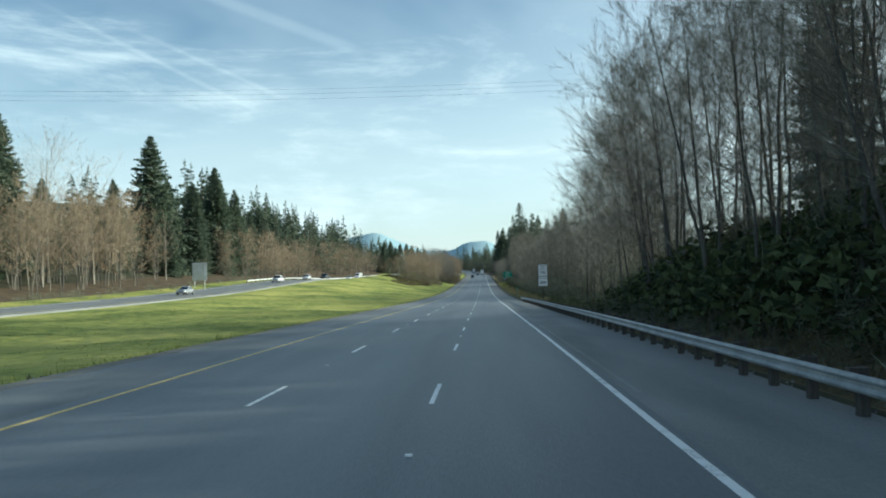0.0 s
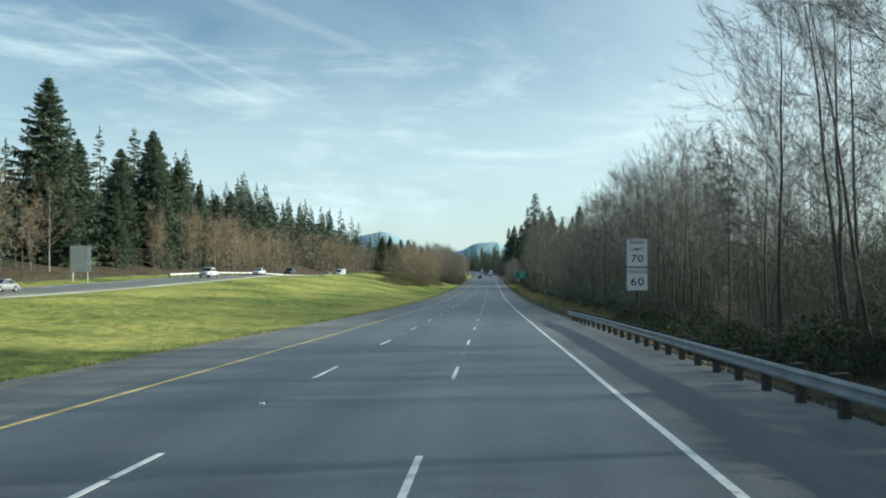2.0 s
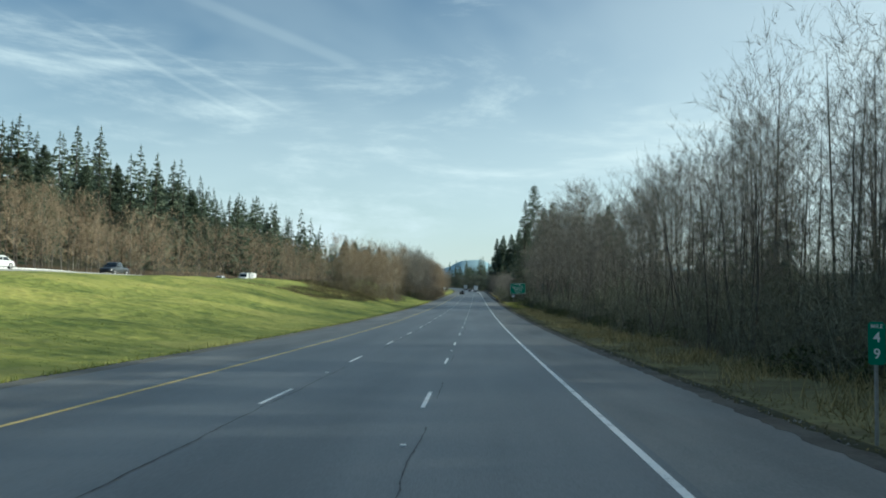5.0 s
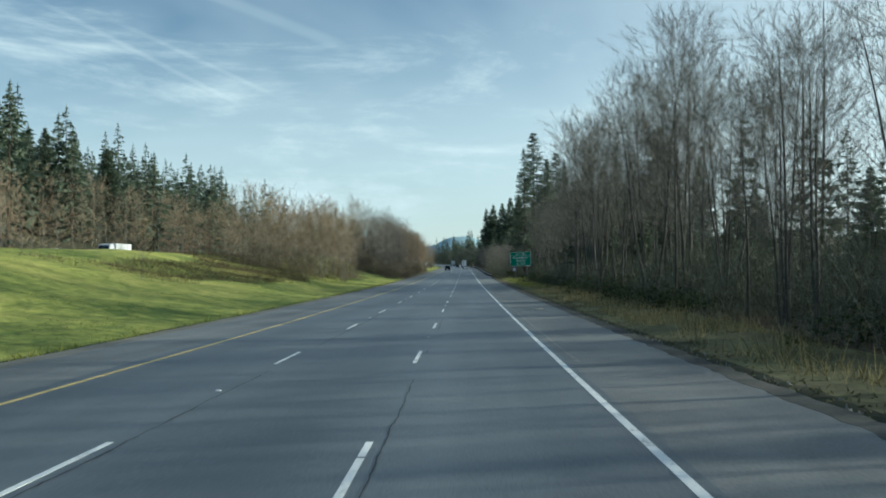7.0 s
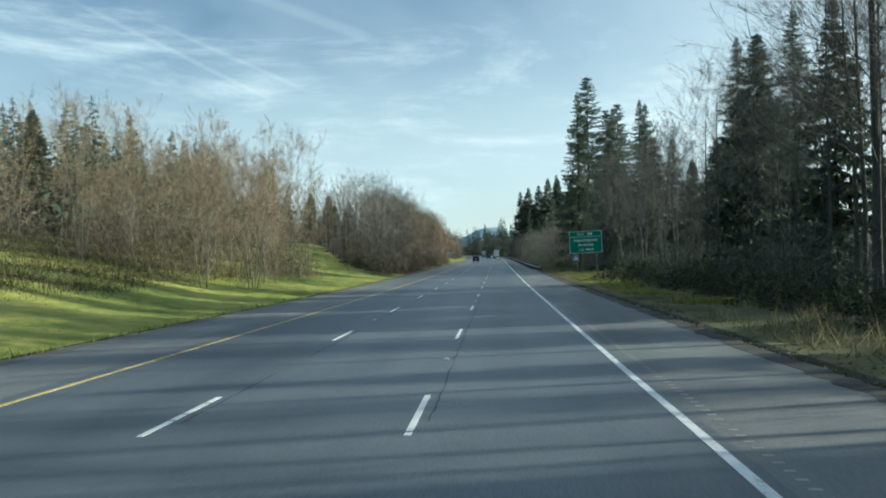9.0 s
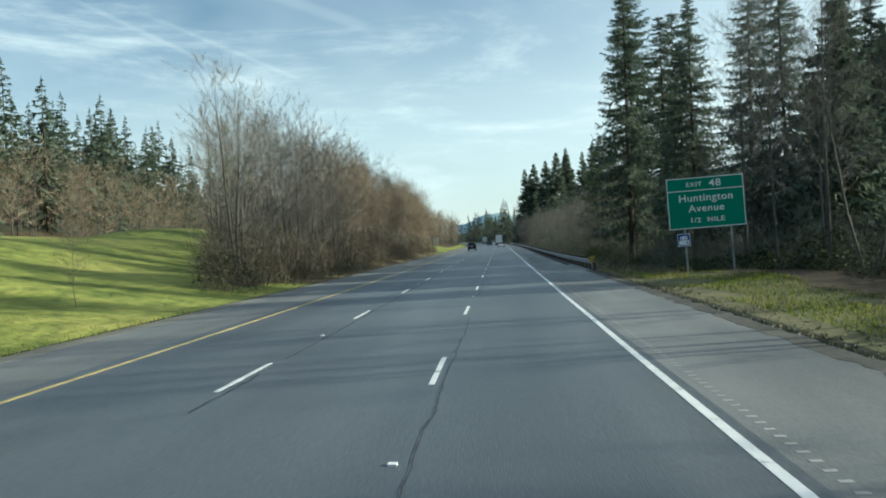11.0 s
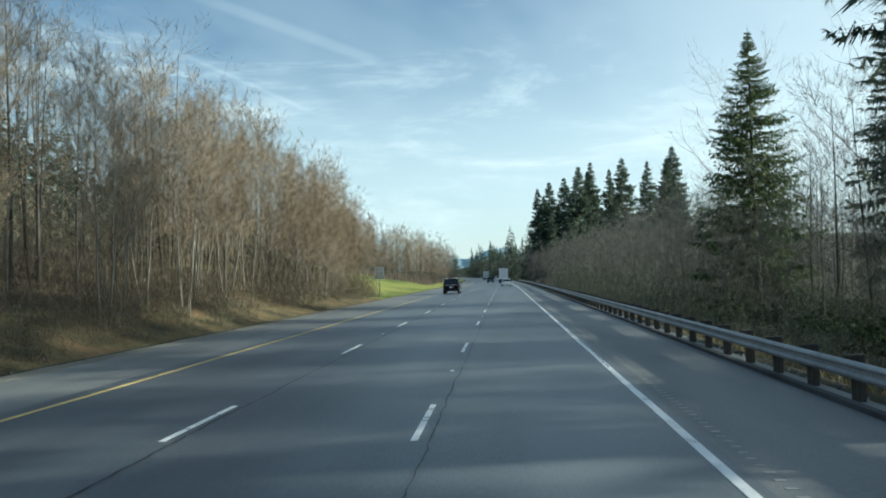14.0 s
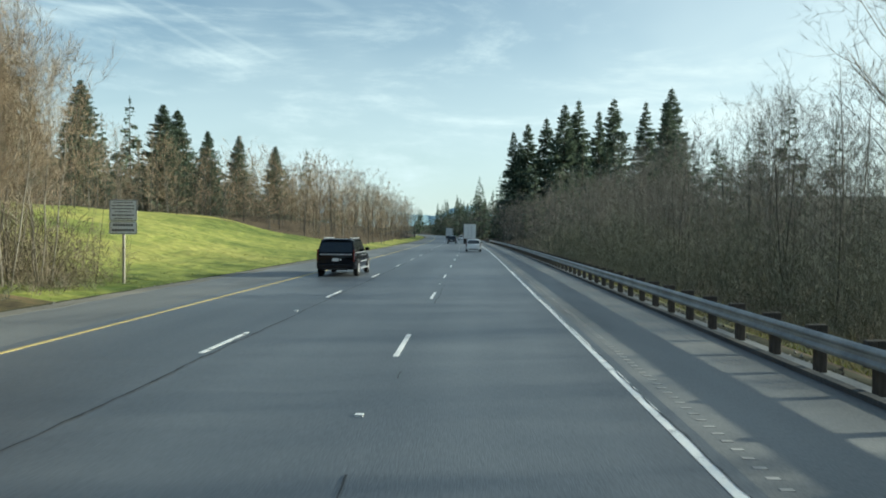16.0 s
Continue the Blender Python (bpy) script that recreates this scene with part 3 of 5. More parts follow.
def hazard_panel():
    t = thing("hazard_marker", "black and yellow striped marker at the rail's end", "road sign", at=stand(371.6, 7.45, 0.0))
    part("post", box(-.03, .03, .02, .06, -.5, .98, .004), STEEL, t)
    p = panel(.42, .46, 0, .78, 0, SIGN_YELLOW, t, "yellow panel with black stripes", .02)
    for k in range(-2, 3):
        bm = bmesh.new()
        pts = []
        for dx, dz in ((-.21, 0), (.21, .30), (.21, .40), (-.21, .10)):
            pts.append((dx, -.004, min(max(.78 - .17 + k * .2 + dz - .1, .555), 1.005)))
        vs = [bm.verts.new(q) for q in pts] + [bm.verts.new((q[0], -.001, q[2])) for q in pts]
        for fc in ((0, 1, 2, 3), (4, 7, 6, 5), (0, 4, 5, 1), (1, 5, 6, 2), (2, 6, 7, 3), (3, 7, 4, 0)):
            bm.faces.new([vs[i] for i in fc])
        part("stripe", bm, SIGN_BLACK, p)


def back_sign():
    z0 = float(land(174, -65))
    t = thing("large_sign", "back of a large grey metal sign on two posts", "road sign", at=stand(174, -65, z0))
    for x in (-1.2, 1.2):
        part("post", box(x - .09, x + .09, -.12, 0, -.6, 9.1 - z0, .01), SIGN_BACK, t, "pale steel post")
    part("panel", box(-1.75, 1.75, 0, .03, 5.2 - z0, 9.4 - z0, .01), SIGN_BACK, t, "bare grey metal back")
    for z in (5.8, 6.9, 8.0, 8.9):
        part("stiffener", box(-1.75, 1.75, -.05, -.002, z - z0, z + .08 - z0, .005), SIGN_BACK, t)


def median_sign():
    z0 = float(land(496.2, -13.6))
    t = thing("median_sign", "grey panel sign with dark bars on a pale post", "road sign", at=stand(496.2, -13.6, z0))
    part("pole", box(-.05, .05, .02, .12, -.5, 3.5 - z0, .006), PALE, t, "pale timber post")
    p = panel(1.22, .92, 0, 3.13 - z0, 0, SIGN_WHITE, t, "pale panel with rows of dark bars", .05)
    rim(1.22, .92, 0, 3.13 - z0, -.001, .02, SIGN_BLACK, p)
    for w, z, h in ((.86, 3.46, .05), (.98, 3.33, .05), (.98, 3.20, .05), (.74, 3.07, .05), (.98, 2.92, .06), (.8, 2.78, .05)):
        for i in range(9):
            part("bar", box(-w / 2 + w * i / 9 + .008, -w / 2 + w * (i + 1) / 9 - .018 - .02 * (i % 3 == 1), -.005, -.001, z - h / 2 - z0, z + h / 2 - z0), SIGN_BLACK, p)
    q = panel(1.22, .56, 0, 2.38 - z0, 0, SIGN_WHITE, t, "smaller pale panel with dark bars", .05)
    rim(1.22, .56, 0, 2.38 - z0, -.001, .02, SIGN_BLACK, q)
    for w, z in ((.9, 2.50), (1.0, 2.28)):
        for i in range(8):
            part("bar", box(-w / 2 + w * i / 8 + .01, -w / 2 + w * (i + 1) / 8 - .025, -.005, -.001, z - .05 - z0, z + .05 - z0), SIGN_BLACK, q)


speed_sign(), exit_sign(), mile_post(), hazard_panel(), back_sign(), median_sign()


# ---- plants ----
class Shape:
    """Collects triangles."""

    def __init__(self):
        self.v, self.f, self.n = [], [], 0

    def add(self, v, f):
        v = np.asarray(v, float)
        self.v.append(v)
        self.f.append(np.asarray(f, int) + self.n)
        self.n += len(v)

    def tube(self, pts, radii, sides):
        pts = np.asarray(pts, float)
        v, f = [], []
        for i, (q, r) in enumerate(zip(pts, radii)):
            d = pts[min(i + 1, len(pts) - 1)] - pts[max(i - 1, 0)]
            d /= np.linalg.norm(d) + 1e-9
            a = np.cross(d, (0.3, 1, 0.1))
            a /= np.linalg.norm(a) + 1e-9
            b = np.cross(d, a)
            for k in range(sides):
                w = 2 * math.pi * k / sides
                v.append(q + r * (math.cos(w) * a + math.sin(w) * b))
            if i:
                for k in range(sides):
                    p0, p1 = (i - 1) * sides + k, (i - 1) * sides + (k + 1) % sides
                    f += [(p0, p1, p1 + sides), (p0, p1 + sides, p0 + sides)]
        self.add(v, f)

    def cones(self, base, tip, radius):
        """Many three-sided points at once."""
        base, tip = np.asarray(base, float), np.asarray(tip, float)
        n = len(base)
        d = tip - base
        d /= np.linalg.norm(d, axis=1, keepdims=True) + 1e-9
        a = np.cross(d, (0.31, 0.77, 0.55))
        a /= np.linalg.norm(a, axis=1, keepdims=True) + 1e-9
        b = np.cross(d, a)
        r = np.broadcast_to(np.asarray(radius, float), (n,))[:, None]
        v = np.stack([base + r * a, base + r * (-.5 * a + .87 * b), base + r * (-.5 * a - .87 * b), tip], 1).reshape(-1, 3)
        o = 4 * np.arange(n)[:, None]
        f = np.concatenate([o + (0, 1, 3), o + (1, 2, 3), o + (2, 0, 3)], 0)
        self.add(v, f)

    def slivers(self, base, tip, radius):
        """Many thin blades at once, each one triangle."""
        base, tip = np.asarray(base, float), np.asarray(tip, float)
        d = tip - base
        a = np.cross(d, np.random.RandomState(len(base)).normal(0, 1, base.shape))
        a /= np.linalg.norm(a, axis=1, keepdims=True) + 1e-9
        a *= np.broadcast_to(np.asarray(radius, float), (len(base),))[:, None]
        self.tris(np.stack([base - a, base + a, tip], 1))

    def bent(self, base, mid, tip, radius):
        """Many thin curved rods at once, each three flat pieces."""
        base, mid, tip = (np.asarray(q, float) for q in (base, mid, tip))
        n = len(base)
        a = np.cross(tip - base, np.random.RandomState(n).normal(0, 1, base.shape))
        a /= np.linalg.norm(a, axis=1, keepdims=True) + 1e-9
        a *= np.broadcast_to(np.asarray(radius, float), (n,))[:, None]
        v = np.stack([base - a, base + a, mid - a * .6, mid + a * .6, tip], 1).reshape(-1, 3)
        o = 5 * np.arange(n)[:, None]
        self.add(v, np.concatenate([o + (0, 1, 3), o + (0, 3, 2), o + (2, 3, 4)], 0))

    def tris(self, pts):
        """Loose triangles: an array n x 3 x 3."""
        pts = np.asarray(pts, float).reshape(-1, 3)
        self.add(pts, np.arange(len(pts)).reshape(-1, 3))

    def arrays(self):
        return np.concatenate(self.v), np.concatenate(self.f)

    def mesh(self, name, material):
        return big_mesh(name, *self.arrays(), material)


def alder(seed, H=17.0, limbs=26, subs=6, twigs=5, fat=1.0, low=0.28, spread=0.24, stems=1, coarse=False, rise=(18, 62), fine=.0048, girth=1.0):
    """Bare tree: trunk and crown shapes with the foot at the origin; ascending limbs fill an egg-shaped crown."""
    rg = np.random.RandomState(seed)
    trunk, crown = Shape(), Shape()
    unit = lambda q: q / (np.linalg.norm(q, axis=-1, keepdims=True) + 1e-9)
    for st in range(stems):
        h = H * rg.uniform(.78, 1) if st else H
        out = 6.283 * st / stems + rg.uniform(-.5, .5)
        lean = rg.normal(0, .035, 2) + (np.array([math.cos(out), math.sin(out)]) * rg.uniform(.06, .16) if stems > 1 else 0)
        foot = np.array([math.cos(out), math.sin(out)]) * .22 * (stems > 1)
        rings = 4 if coarse else 8
        zs = np.linspace(-0.6, h, rings)
        wig = np.cumsum(rg.normal(0, .09, (rings, 2)), 0)
        pts = np.stack([foot[0] + lean[0] * zs + wig[:, 0], foot[1] + lean[1] * zs + wig[:, 1], zs], 1)
        trunk.tube(pts, np.linspace(.0078 * h * girth, .0008 * h, rings) * fat ** (.1 if coarse else .3), 3 if coarse else 6)
        count = limbs // stems
        for i in range(count):
            u = low + (.985 - low) * (i + rg.rand()) / count
            o = np.array([np.interp(u * h, zs, pts[:, k]) for k in range(3)])
            az = i * 2.4 + rg.uniform(-.6, .6)
            el = radians(rise[0] + (rise[1] - rise[0]) * u + rg.normal(0, 8))
            egg = math.sin(math.pi * min(max((u - low * .5) / (1.06 - low * .5), 0), 1)) ** .75
            L = h * spread * (.22 + .78 * egg) * rg.uniform(.7, 1.15)
            d = np.array([math.cos(az) * math.cos(el), math.sin(az) * math.cos(el), math.sin(el)])
            p1 = o + d * L * .5 + rg.normal(0, .03 * L, 3)
            p2 = p1 + unit(d + (0, 0, .22)) * L * .5 + rg.normal(0, .04 * L, 3)
            r = .0019 * h * fat * (1.15 - u)
            if coarse:
                crown.bent([o], [p1], [p2], r)
            else:
                trunk.tube([o, p1, p2], [r, r * .6, r * .15], 3)
            t = rg.uniform(.18, 1, subs)[:, None]
            q = np.where(t < .5, o + (p1 - o) * t * 2, p1 + (p2 - p1) * (t * 2 - 1))
            e = unit(d * .8 + rg.normal(0, .46, (subs, 3)) + (0, 0, .22))
            tip = q + e * (L * rg.uniform(.28, .55, subs)[:, None] * (1.15 - .5 * t) + .35)
            mid = (q + tip) / 2 + (rg.normal(0, .06, (subs, 3)) - (0, 0, .05)) * np.linalg.norm(tip - q, axis=1, keepdims=True)
            crown.bent(q, mid, tip, r * .30 + .002 * fat)
            k = np.repeat(np.arange(subs), twigs)
            w = rg.uniform(.12, 1, len(k))[:, None]
            q2 = np.where(w < .5, q[k] + (mid[k] - q[k]) * w * 2, mid[k] + (tip[k] - mid[k]) * (w * 2 - 1))
            e2 = unit(e[k] + rg.normal(0, .46, (len(k), 3)) + (0, 0, .14))
            crown.slivers(q2, q2 + e2 * rg.uniform(.4, 1.2, len(k))[:, None] * (H / 17) ** .5, fine * fat)
    return trunk, crown


def fir(seed, H=30.0, R=4.2, whorls=34, per=5, seg=6, bare=.10, size=1.0, droop=.30, limbs=True, gap=.12, power=.66, feather=0):
    """Conifer: whorls of drooping boughs, each a row of hanging needle sprays on both sides of a spine."""
    rg = np.random.RandomState(seed)
    trunk, crown = Shape(), Shape()
    zs = np.linspace(-0.6, H, 7 if limbs else 3)
    lean = rg.normal(0, .008, 2)
    trunk.tube(np.stack([lean[0] * zs, lean[1] * zs, zs], 1), np.linspace(.0105 * H, .02, len(zs)), 7 if limbs else 4)
    for i in range(whorls):
        u = bare + (1 - bare) * (1 - (1 - (i + .5) / whorls) ** 1.45)
        tier = rg.uniform(.82, 1.06)
        for k in range(per):
            if rg.rand() < gap:
                continue
            az = rg.uniform(0, 6.283)
            L = R * ((1 - u) ** power * rg.uniform(.72, 1.08) * tier + .018)
            if u < bare + .15:
                L *= rg.uniform(.55, 1)
            d = np.array([math.cos(az), math.sin(az), 0.0])
            sd = np.array([-d[1], d[0], 0.0])
            z = H * min(u + rg.uniform(-.5, .5) * (1 - bare) / whorls, .985)
            t = np.linspace(.05, 1, seg + 1)
            drop = (.30 * (u - .45)) * L * t - droop * L * t + .20 * L * t ** 2.6
            q = np.stack([lean[0] * z + d[0] * L * t, lean[1] * z + d[1] * L * t, z + drop], 1)
            q[1:] += rg.normal(0, .03 * L, (seg, 3))
            if limbs:
                trunk.tube([q[0], q[seg // 2], q[-1]], [.035, .02, .004], 3)
            w = (.10 + .30 * np.sin(np.pi * np.clip(t[:-1] * .92 + .08, 0, 1)) ** .8) * L ** .62 * size
            out = []
            for pas in range(feather):
                # narrow combs of drooping sprays along the spine
                for side in (-1, 1):
                    f0 = rg.uniform(0, .8, seg)[:, None]
                    b0 = q[:-1] + (q[1:] - q[:-1]) * f0
                    b1 = b0 + (q[1:] - q[:-1]) * .34
                    ww = (w * rg.uniform(.6, 1.35, seg))[:, None]
                    tip = b0 + (q[1:] - q[:-1]) * rg.uniform(.5, 1.4, seg)[:, None] + side * sd * ww * rg.uniform(.35, 1, seg)[:, None] - np.array([0, 0, 1.0]) * ww * rg.uniform(.2, 1.1, seg)[:, None]
                    out.append(np.stack([b0, b1, tip], 1))
            for side in () if feather else (-1, 1):
                ww = (w * rg.uniform(.55, 1.2, seg))[:, None]
                tip = q[:-1] + (q[1:] - q[:-1]) * rg.uniform(.6, 1.5, seg)[:, None] + side * sd * ww + np.array([0, 0, -1.0]) * ww * rg.uniform(.15, .75, seg)[:, None]
                out.append(np.stack([q[:-1], q[1:], tip], 1))
            hang = q[:-1] + (q[1:] - q[:-1]) * .6 + rg.normal(0, .12, (seg, 3)) * w[:, None] + np.array([0, 0, -1.0]) * (w * rg.uniform(.5, 1.0, seg))[:, None]
            out.append(np.stack([q[:-1] + (q[1:] - q[:-1]) * (.3 if feather else 0), q[1:], hang], 1))
            crown.tris(np.concatenate(out))
    crown.cones([[lean[0] * H * .95, lean[1] * H * .95, H * .94]], [[lean[0] * H, lean[1] * H, H * 1.02]], [.10 * size])
    return trunk, crown


def tree_kind(name, shapes, bark, leaf):
    t, c = shapes
    return name, t.mesh("trunk", bark), c.mesh("crown", leaf)


def flow_at(s, x, turn):
    return Matrix.Translation(place(s, x, 0.0)) @ pose(0, 0, 0, math.degrees(math.atan(float(np.interp(s, *GRADE)))), 0, turn)


def plant(kind, s, x, scale, turn, label, category, group, sink=0.15, lean=0.0):
    name, tm, cm = kind
    ob = thing(name, label, category, group)
    ob.matrix_basis = Matrix.Translation(ground_at(s, x, sink)) @ pose(0, 0, 0, 0, -lean, 0) @ pose(0, 0, 0, 0, 0, turn) @ Matrix.Scale(scale, 4)
    sub("trunk", tm, ob)
    sub("crown", cm, ob)
    return ob


def scatter(name, shapes, spots, material, label, category):
    """Many plants in one mesh: spots are (s, x, scale, turn, which)."""
    vs, fs, n = [], [], 0
    arr = [sh.arrays() for sh in shapes]
    for s, x, k, a, w in spots:
        v, f = arr[w % len(arr)]
        c, d = math.cos(a), math.sin(a)
        o = ground_at(s, x, 0.15)
        vs.append(np.stack([(v[:, 0] * c - v[:, 1] * d) * k + o[0], (v[:, 0] * d + v[:, 1] * c) * k + o[1], v[:, 2] * k + o[2]], 1))
        fs.append(f + n)
        n += len(v)
    me = big_mesh(name, np.concatenate(vs), np.concatenate(fs), material)
    return tagged(new(name, me), label, category, kind="stuff")


rnd = random.Random(5)


def grid_spots(s0, s1, x0, x1, count, lo, hi):
    return [(rnd.uniform(s0, s1), rnd.uniform(x0, x1), rnd.uniform(lo, hi), rnd.uniform(0, 6.28), rnd.randrange(60)) for _ in range(count)]


ALDERS = [tree_kind("alder_tree", alder(10 + i, 17, (36, 36, 34, 40, 45)[i], 6, 26, spread=(.32, .36, .30, .30, .30)[i], low=(.36, .28, .42, .32, .26)[i], stems=(1, 1, 1, 2, 3)[i]), BARK, TWIG) for i in range(5)]
WIDE = [tree_kind("alder_tree", alder(20 + i, 18, (44, 50, 54)[i], 8, 26, spread=.33, low=.28, rise=(14, 62), stems=(1, 2, 3)[i]), BARK, TWIG) for i in range(3)]
RED = [tree_kind("alder_tree", alder(30 + i, 13, (34, 38, 44)[i], 6, 26, low=(.26, .30, .28)[i], girth=.62, rise=(30, 70), spread=.34, stems=(1, 2, 4)[i]), PALE_BARK, TWIG_RED) for i in range(3)]
MEDIAN = [tree_kind("alder_tree", alder(35 + i, 13, (36, 40, 44)[i], 6, 26, low=.16, spread=.38, stems=(1, 2, 3)[i]), BARK, TWIG) for i in range(3)]
MIDS = [alder(40 + i, 17, 20, 5, 12, fat=1.5, spread=.36, low=.22, stems=(1, 1, 2)[i], coarse=True, fine=.0062) for i in range(3)]
LOWS = [alder(50 + i, 15, 16, 4, 9, fat=1.5, low=.16, spread=.33, coarse=True, fine=.0105) for i in range(4)]
FIRS = [tree_kind("fir_tree", fir(70 + i, 40, (8.6, 7.6, 9.2)[i], 48, 10, 12, (.06, .12, .08)[i], .84, gap=.16, feather=3, power=.8), FIR_BARK, NEEDLES) for i in range(3)]
FARFIRS = [tree_kind("fir_tree", fir(76 + i, 40, (11.4, 9.6, 12.0)[i], 38, 10, 6, (.03, .05, .03)[i], 1.7, limbs=False, power=.78), FIR_BARK, NEEDLES) for i in range(3)]
BROAD = [tree_kind("fir_tree", fir(170 + i, 40, (14.0, 12.2, 13.0)[i], 46, 13, 9, .01, 1.3, limbs=False, gap=.05, power=.76), FIR_BARK, NEEDLES) for i in range(3)]
OLDFIR = tree_kind("fir_tree", fir(74, 40, 7.2, 46, 9, 20, .20, .46, gap=.16, power=.5, feather=5), FIR_BARK, NEEDLES)
LOWFIR = [fir(80 + i, 30, (7.8, 6.8, 8.4)[i], 16, 6, 2, .02, 2.2, limbs=False, power=.9) for i in range(3)]
cedar = tree_kind("cedar_tree", fir(90, 24, 7.4, 60, 9, 15, .02, .62, .22, gap=.14, power=.86, feather=3), FIR_BARK, CEDAR)
cotton = tree_kind("cottonwood_tree", alder(95, 31, 22, 9, 10, girth=1.35, fat=2.1, low=.26, spread=.52, rise=(30, 60)), PALE_BARK, TWIG_RED)


def rows(s0, s1, x0, x1, step, lo, hi, jitter=0.9):
    s = s0
    while s < s1:
        yield s + rnd.uniform(-jitter, jitter) * step, rnd.uniform(x0, x1), rnd.uniform(lo, hi), rnd.uniform(0, 360), rnd.randrange(60)
        s += step


def wood(kinds, spec, label, group, lean=(0, 0)):
    for s, x, h, a, w in spec:
        k = kinds[w % len(kinds)]
        plant(k, s, x, h, a, label, "tree", group, lean=rnd.uniform(*lean))


A_LABEL = "tall bare alder with grey bark and fine twigs"
ROADSIDE = "alders beside the road"
clear = lambda spec: [q for q in spec if not (322 < q[0] < 368 and q[1] < 15.6)]
wood(ALDERS + WIDE, rows(-12, 60, 13.5, 17, 2.2, .95, 1.12), A_LABEL, ROADSIDE, (0, 5))
wood(WIDE, rows(58, 91, 13.5, 17, 2.7, .85, 1.02), A_LABEL, ROADSIDE, (0, 5))
wood(ALDERS, rows(90, 122, 14.5, 24, 4.2, .60, .80), A_LABEL, ROADSIDE)
wood(ALDERS, rows(122, 154, 13.5, 18, 2.6, .58, .80), A_LABEL, ROADSIDE)
wood(ALDERS, rows(154, 182, 14, 18, 2.6, .50, .64), A_LABEL, ROADSIDE)
wood(WIDE, rows(139, 153, 15, 17, 6, .78, .92), A_LABEL, ROADSIDE)
wood(ALDERS, rows(180, 250, 13.5, 18, 2.1, .56, .73), A_LABEL, ROADSIDE)
wood(ALDERS, rows(250, 298, 13.5, 18, 2.1, .82, 1.02), A_LABEL, ROADSIDE)
wood(ALDERS, clear(rows(300, 372, 15.5, 20, 4.0, .6, .85)), A_LABEL, ROADSIDE)
M_LABEL = "bare brown alder with many thin stems in the median"
in_median = lambda spec: [q for q in spec if q[1] > 1.2 - 0.385 * (q[0] - 319)]
# up to s 394 darker bark and twigs imitate the backlit side of these trees
wood(MEDIAN, in_median(rows(352, 394, -18.5, -14.2, 1.9, .74, .94)), M_LABEL, "median trees")
wood(RED, in_median(rows(394, 494, -18.5, -14.0, 1.6, .66, .90)), M_LABEL, "median trees")
wood(RED, rows(470, 495, -18.5, -14.4, 1.1, .5, .8), M_LABEL, "median trees")
wood(RED, rows(312, 347, -34, -17, 1.05, .62, .92), M_LABEL, "median trees")
wood(MEDIAN, rows(432, 570, 15.5, 22, 4.0, .42, .78), "short bare brown alder behind the guard rail", "alders behind the rail")


def stock(s0, s1, x0, x1, step, lo, hi):
    return [(s, x, k, radians(a), w) for s, x, k, a, w in rows(s0, s1, x0, x1, step, lo, hi)]


back = (stock(-14, 62, 18, 30, 1.9, .95, 1.2) + stock(124, 185, 16, 28, 1.9, .6, .85) + stock(122, 225, 18, 27, 3.4, .8, 1.0) + stock(225, 298, 18, 27, 5.0, .85, 1.0)
        + stock(374, 415, 20, 34, 4.0, .5, .8) + stock(440, 580, 20, 30, 2.0, .55, .85) + in_median(stock(352, 490, -30, -18, 1.3, .62, .84)) + stock(372, 440, 24, 44, 4.5, .7, 1.0))
scatter("wood_trunks", [a[0] for a in MIDS], back, BARK, "grey trunks of the alders behind the front row", "woods")
scatter("back_woods", [a[1] for a in MIDS], back, TWIG, "bare twiggy crowns of the alders behind the front row", "woods")
plant(RED[0], 349, -16.2, .29, 130, "thin bare sapling on the grass bank", "tree", "")
plant(RED[0], 263.7, -25.2, .36, 40, "thin bare sapling on the grass bank", "tree", "")
F_LABEL = "tall dark green fir with drooping boughs"
for s, x, k, a, w in ((420, 18.5, .95, 150, 1), (427, 26, .62, 300, 0), (409, 24, .80, 33, 2),
                      (398, 27, .78, 77, 1), (386, 26, .70, 120, 0), (373, 27, .5, 10, 2), (436, 31, .60, 250, 2), (362, 36, .66, 60, 1), (321, 20, .48, 100, 1), (325, 26, .56, 60, 0), (455, 26, .62, 40, 1), (8, 23, .55, 200, 0), (22, 22, .56, 20, 1), (33, 25, .62, 140, 2), (45, 22, .54, 80, 0), (56, 26, .56, 310, 1)):
    plant(FIRS[w], s, x, k, a, F_LABEL, "tree", "firs by the road")
for s, x, k, a, w in ((733, 38, 1.16, 0, 0), (742, 45, 1.2, 40, 1), (748, 34, 1.1, 90, 2), (771, 24.5, 1.08, 130, 1), (760, 29, 1.1, 170, 0), (778, 66, 1.28, 200, 2), (790, 52, 1.22, 240, 0),
                      (770, 58, 1.15, 280, 1), (796, 95, 1.36, 300, 2), (760, 82, 1.1, 20, 0), (752, 72, 1.12, 60, 1), (800, 30, 1.05, 100, 2)):
    plant(FARFIRS[w], s, x, k, a, "tall dark fir on the hillside ahead", "tree", "firs on the hillside")
# firs added behind the front row so that their shadows reach the median
for s, x, k, a, w in ((377, 45, .62, 130, 2), (384, 40, .58, 200, 0), (392, 44, .62, 260, 1), (400, 41, .60, 320, 2), (408, 45, .60, 20, 0), (416, 41, .56, 90, 1)):
    plant(BROAD[w], s, x, k, a, "dark fir added deeper in the wood to shade the median", "tree", "firs deeper in the wood")
plant(OLDFIR, 445, 23.6, 1.17, 10, "old fir with a long bare trunk and thin boughs", "tree", "")
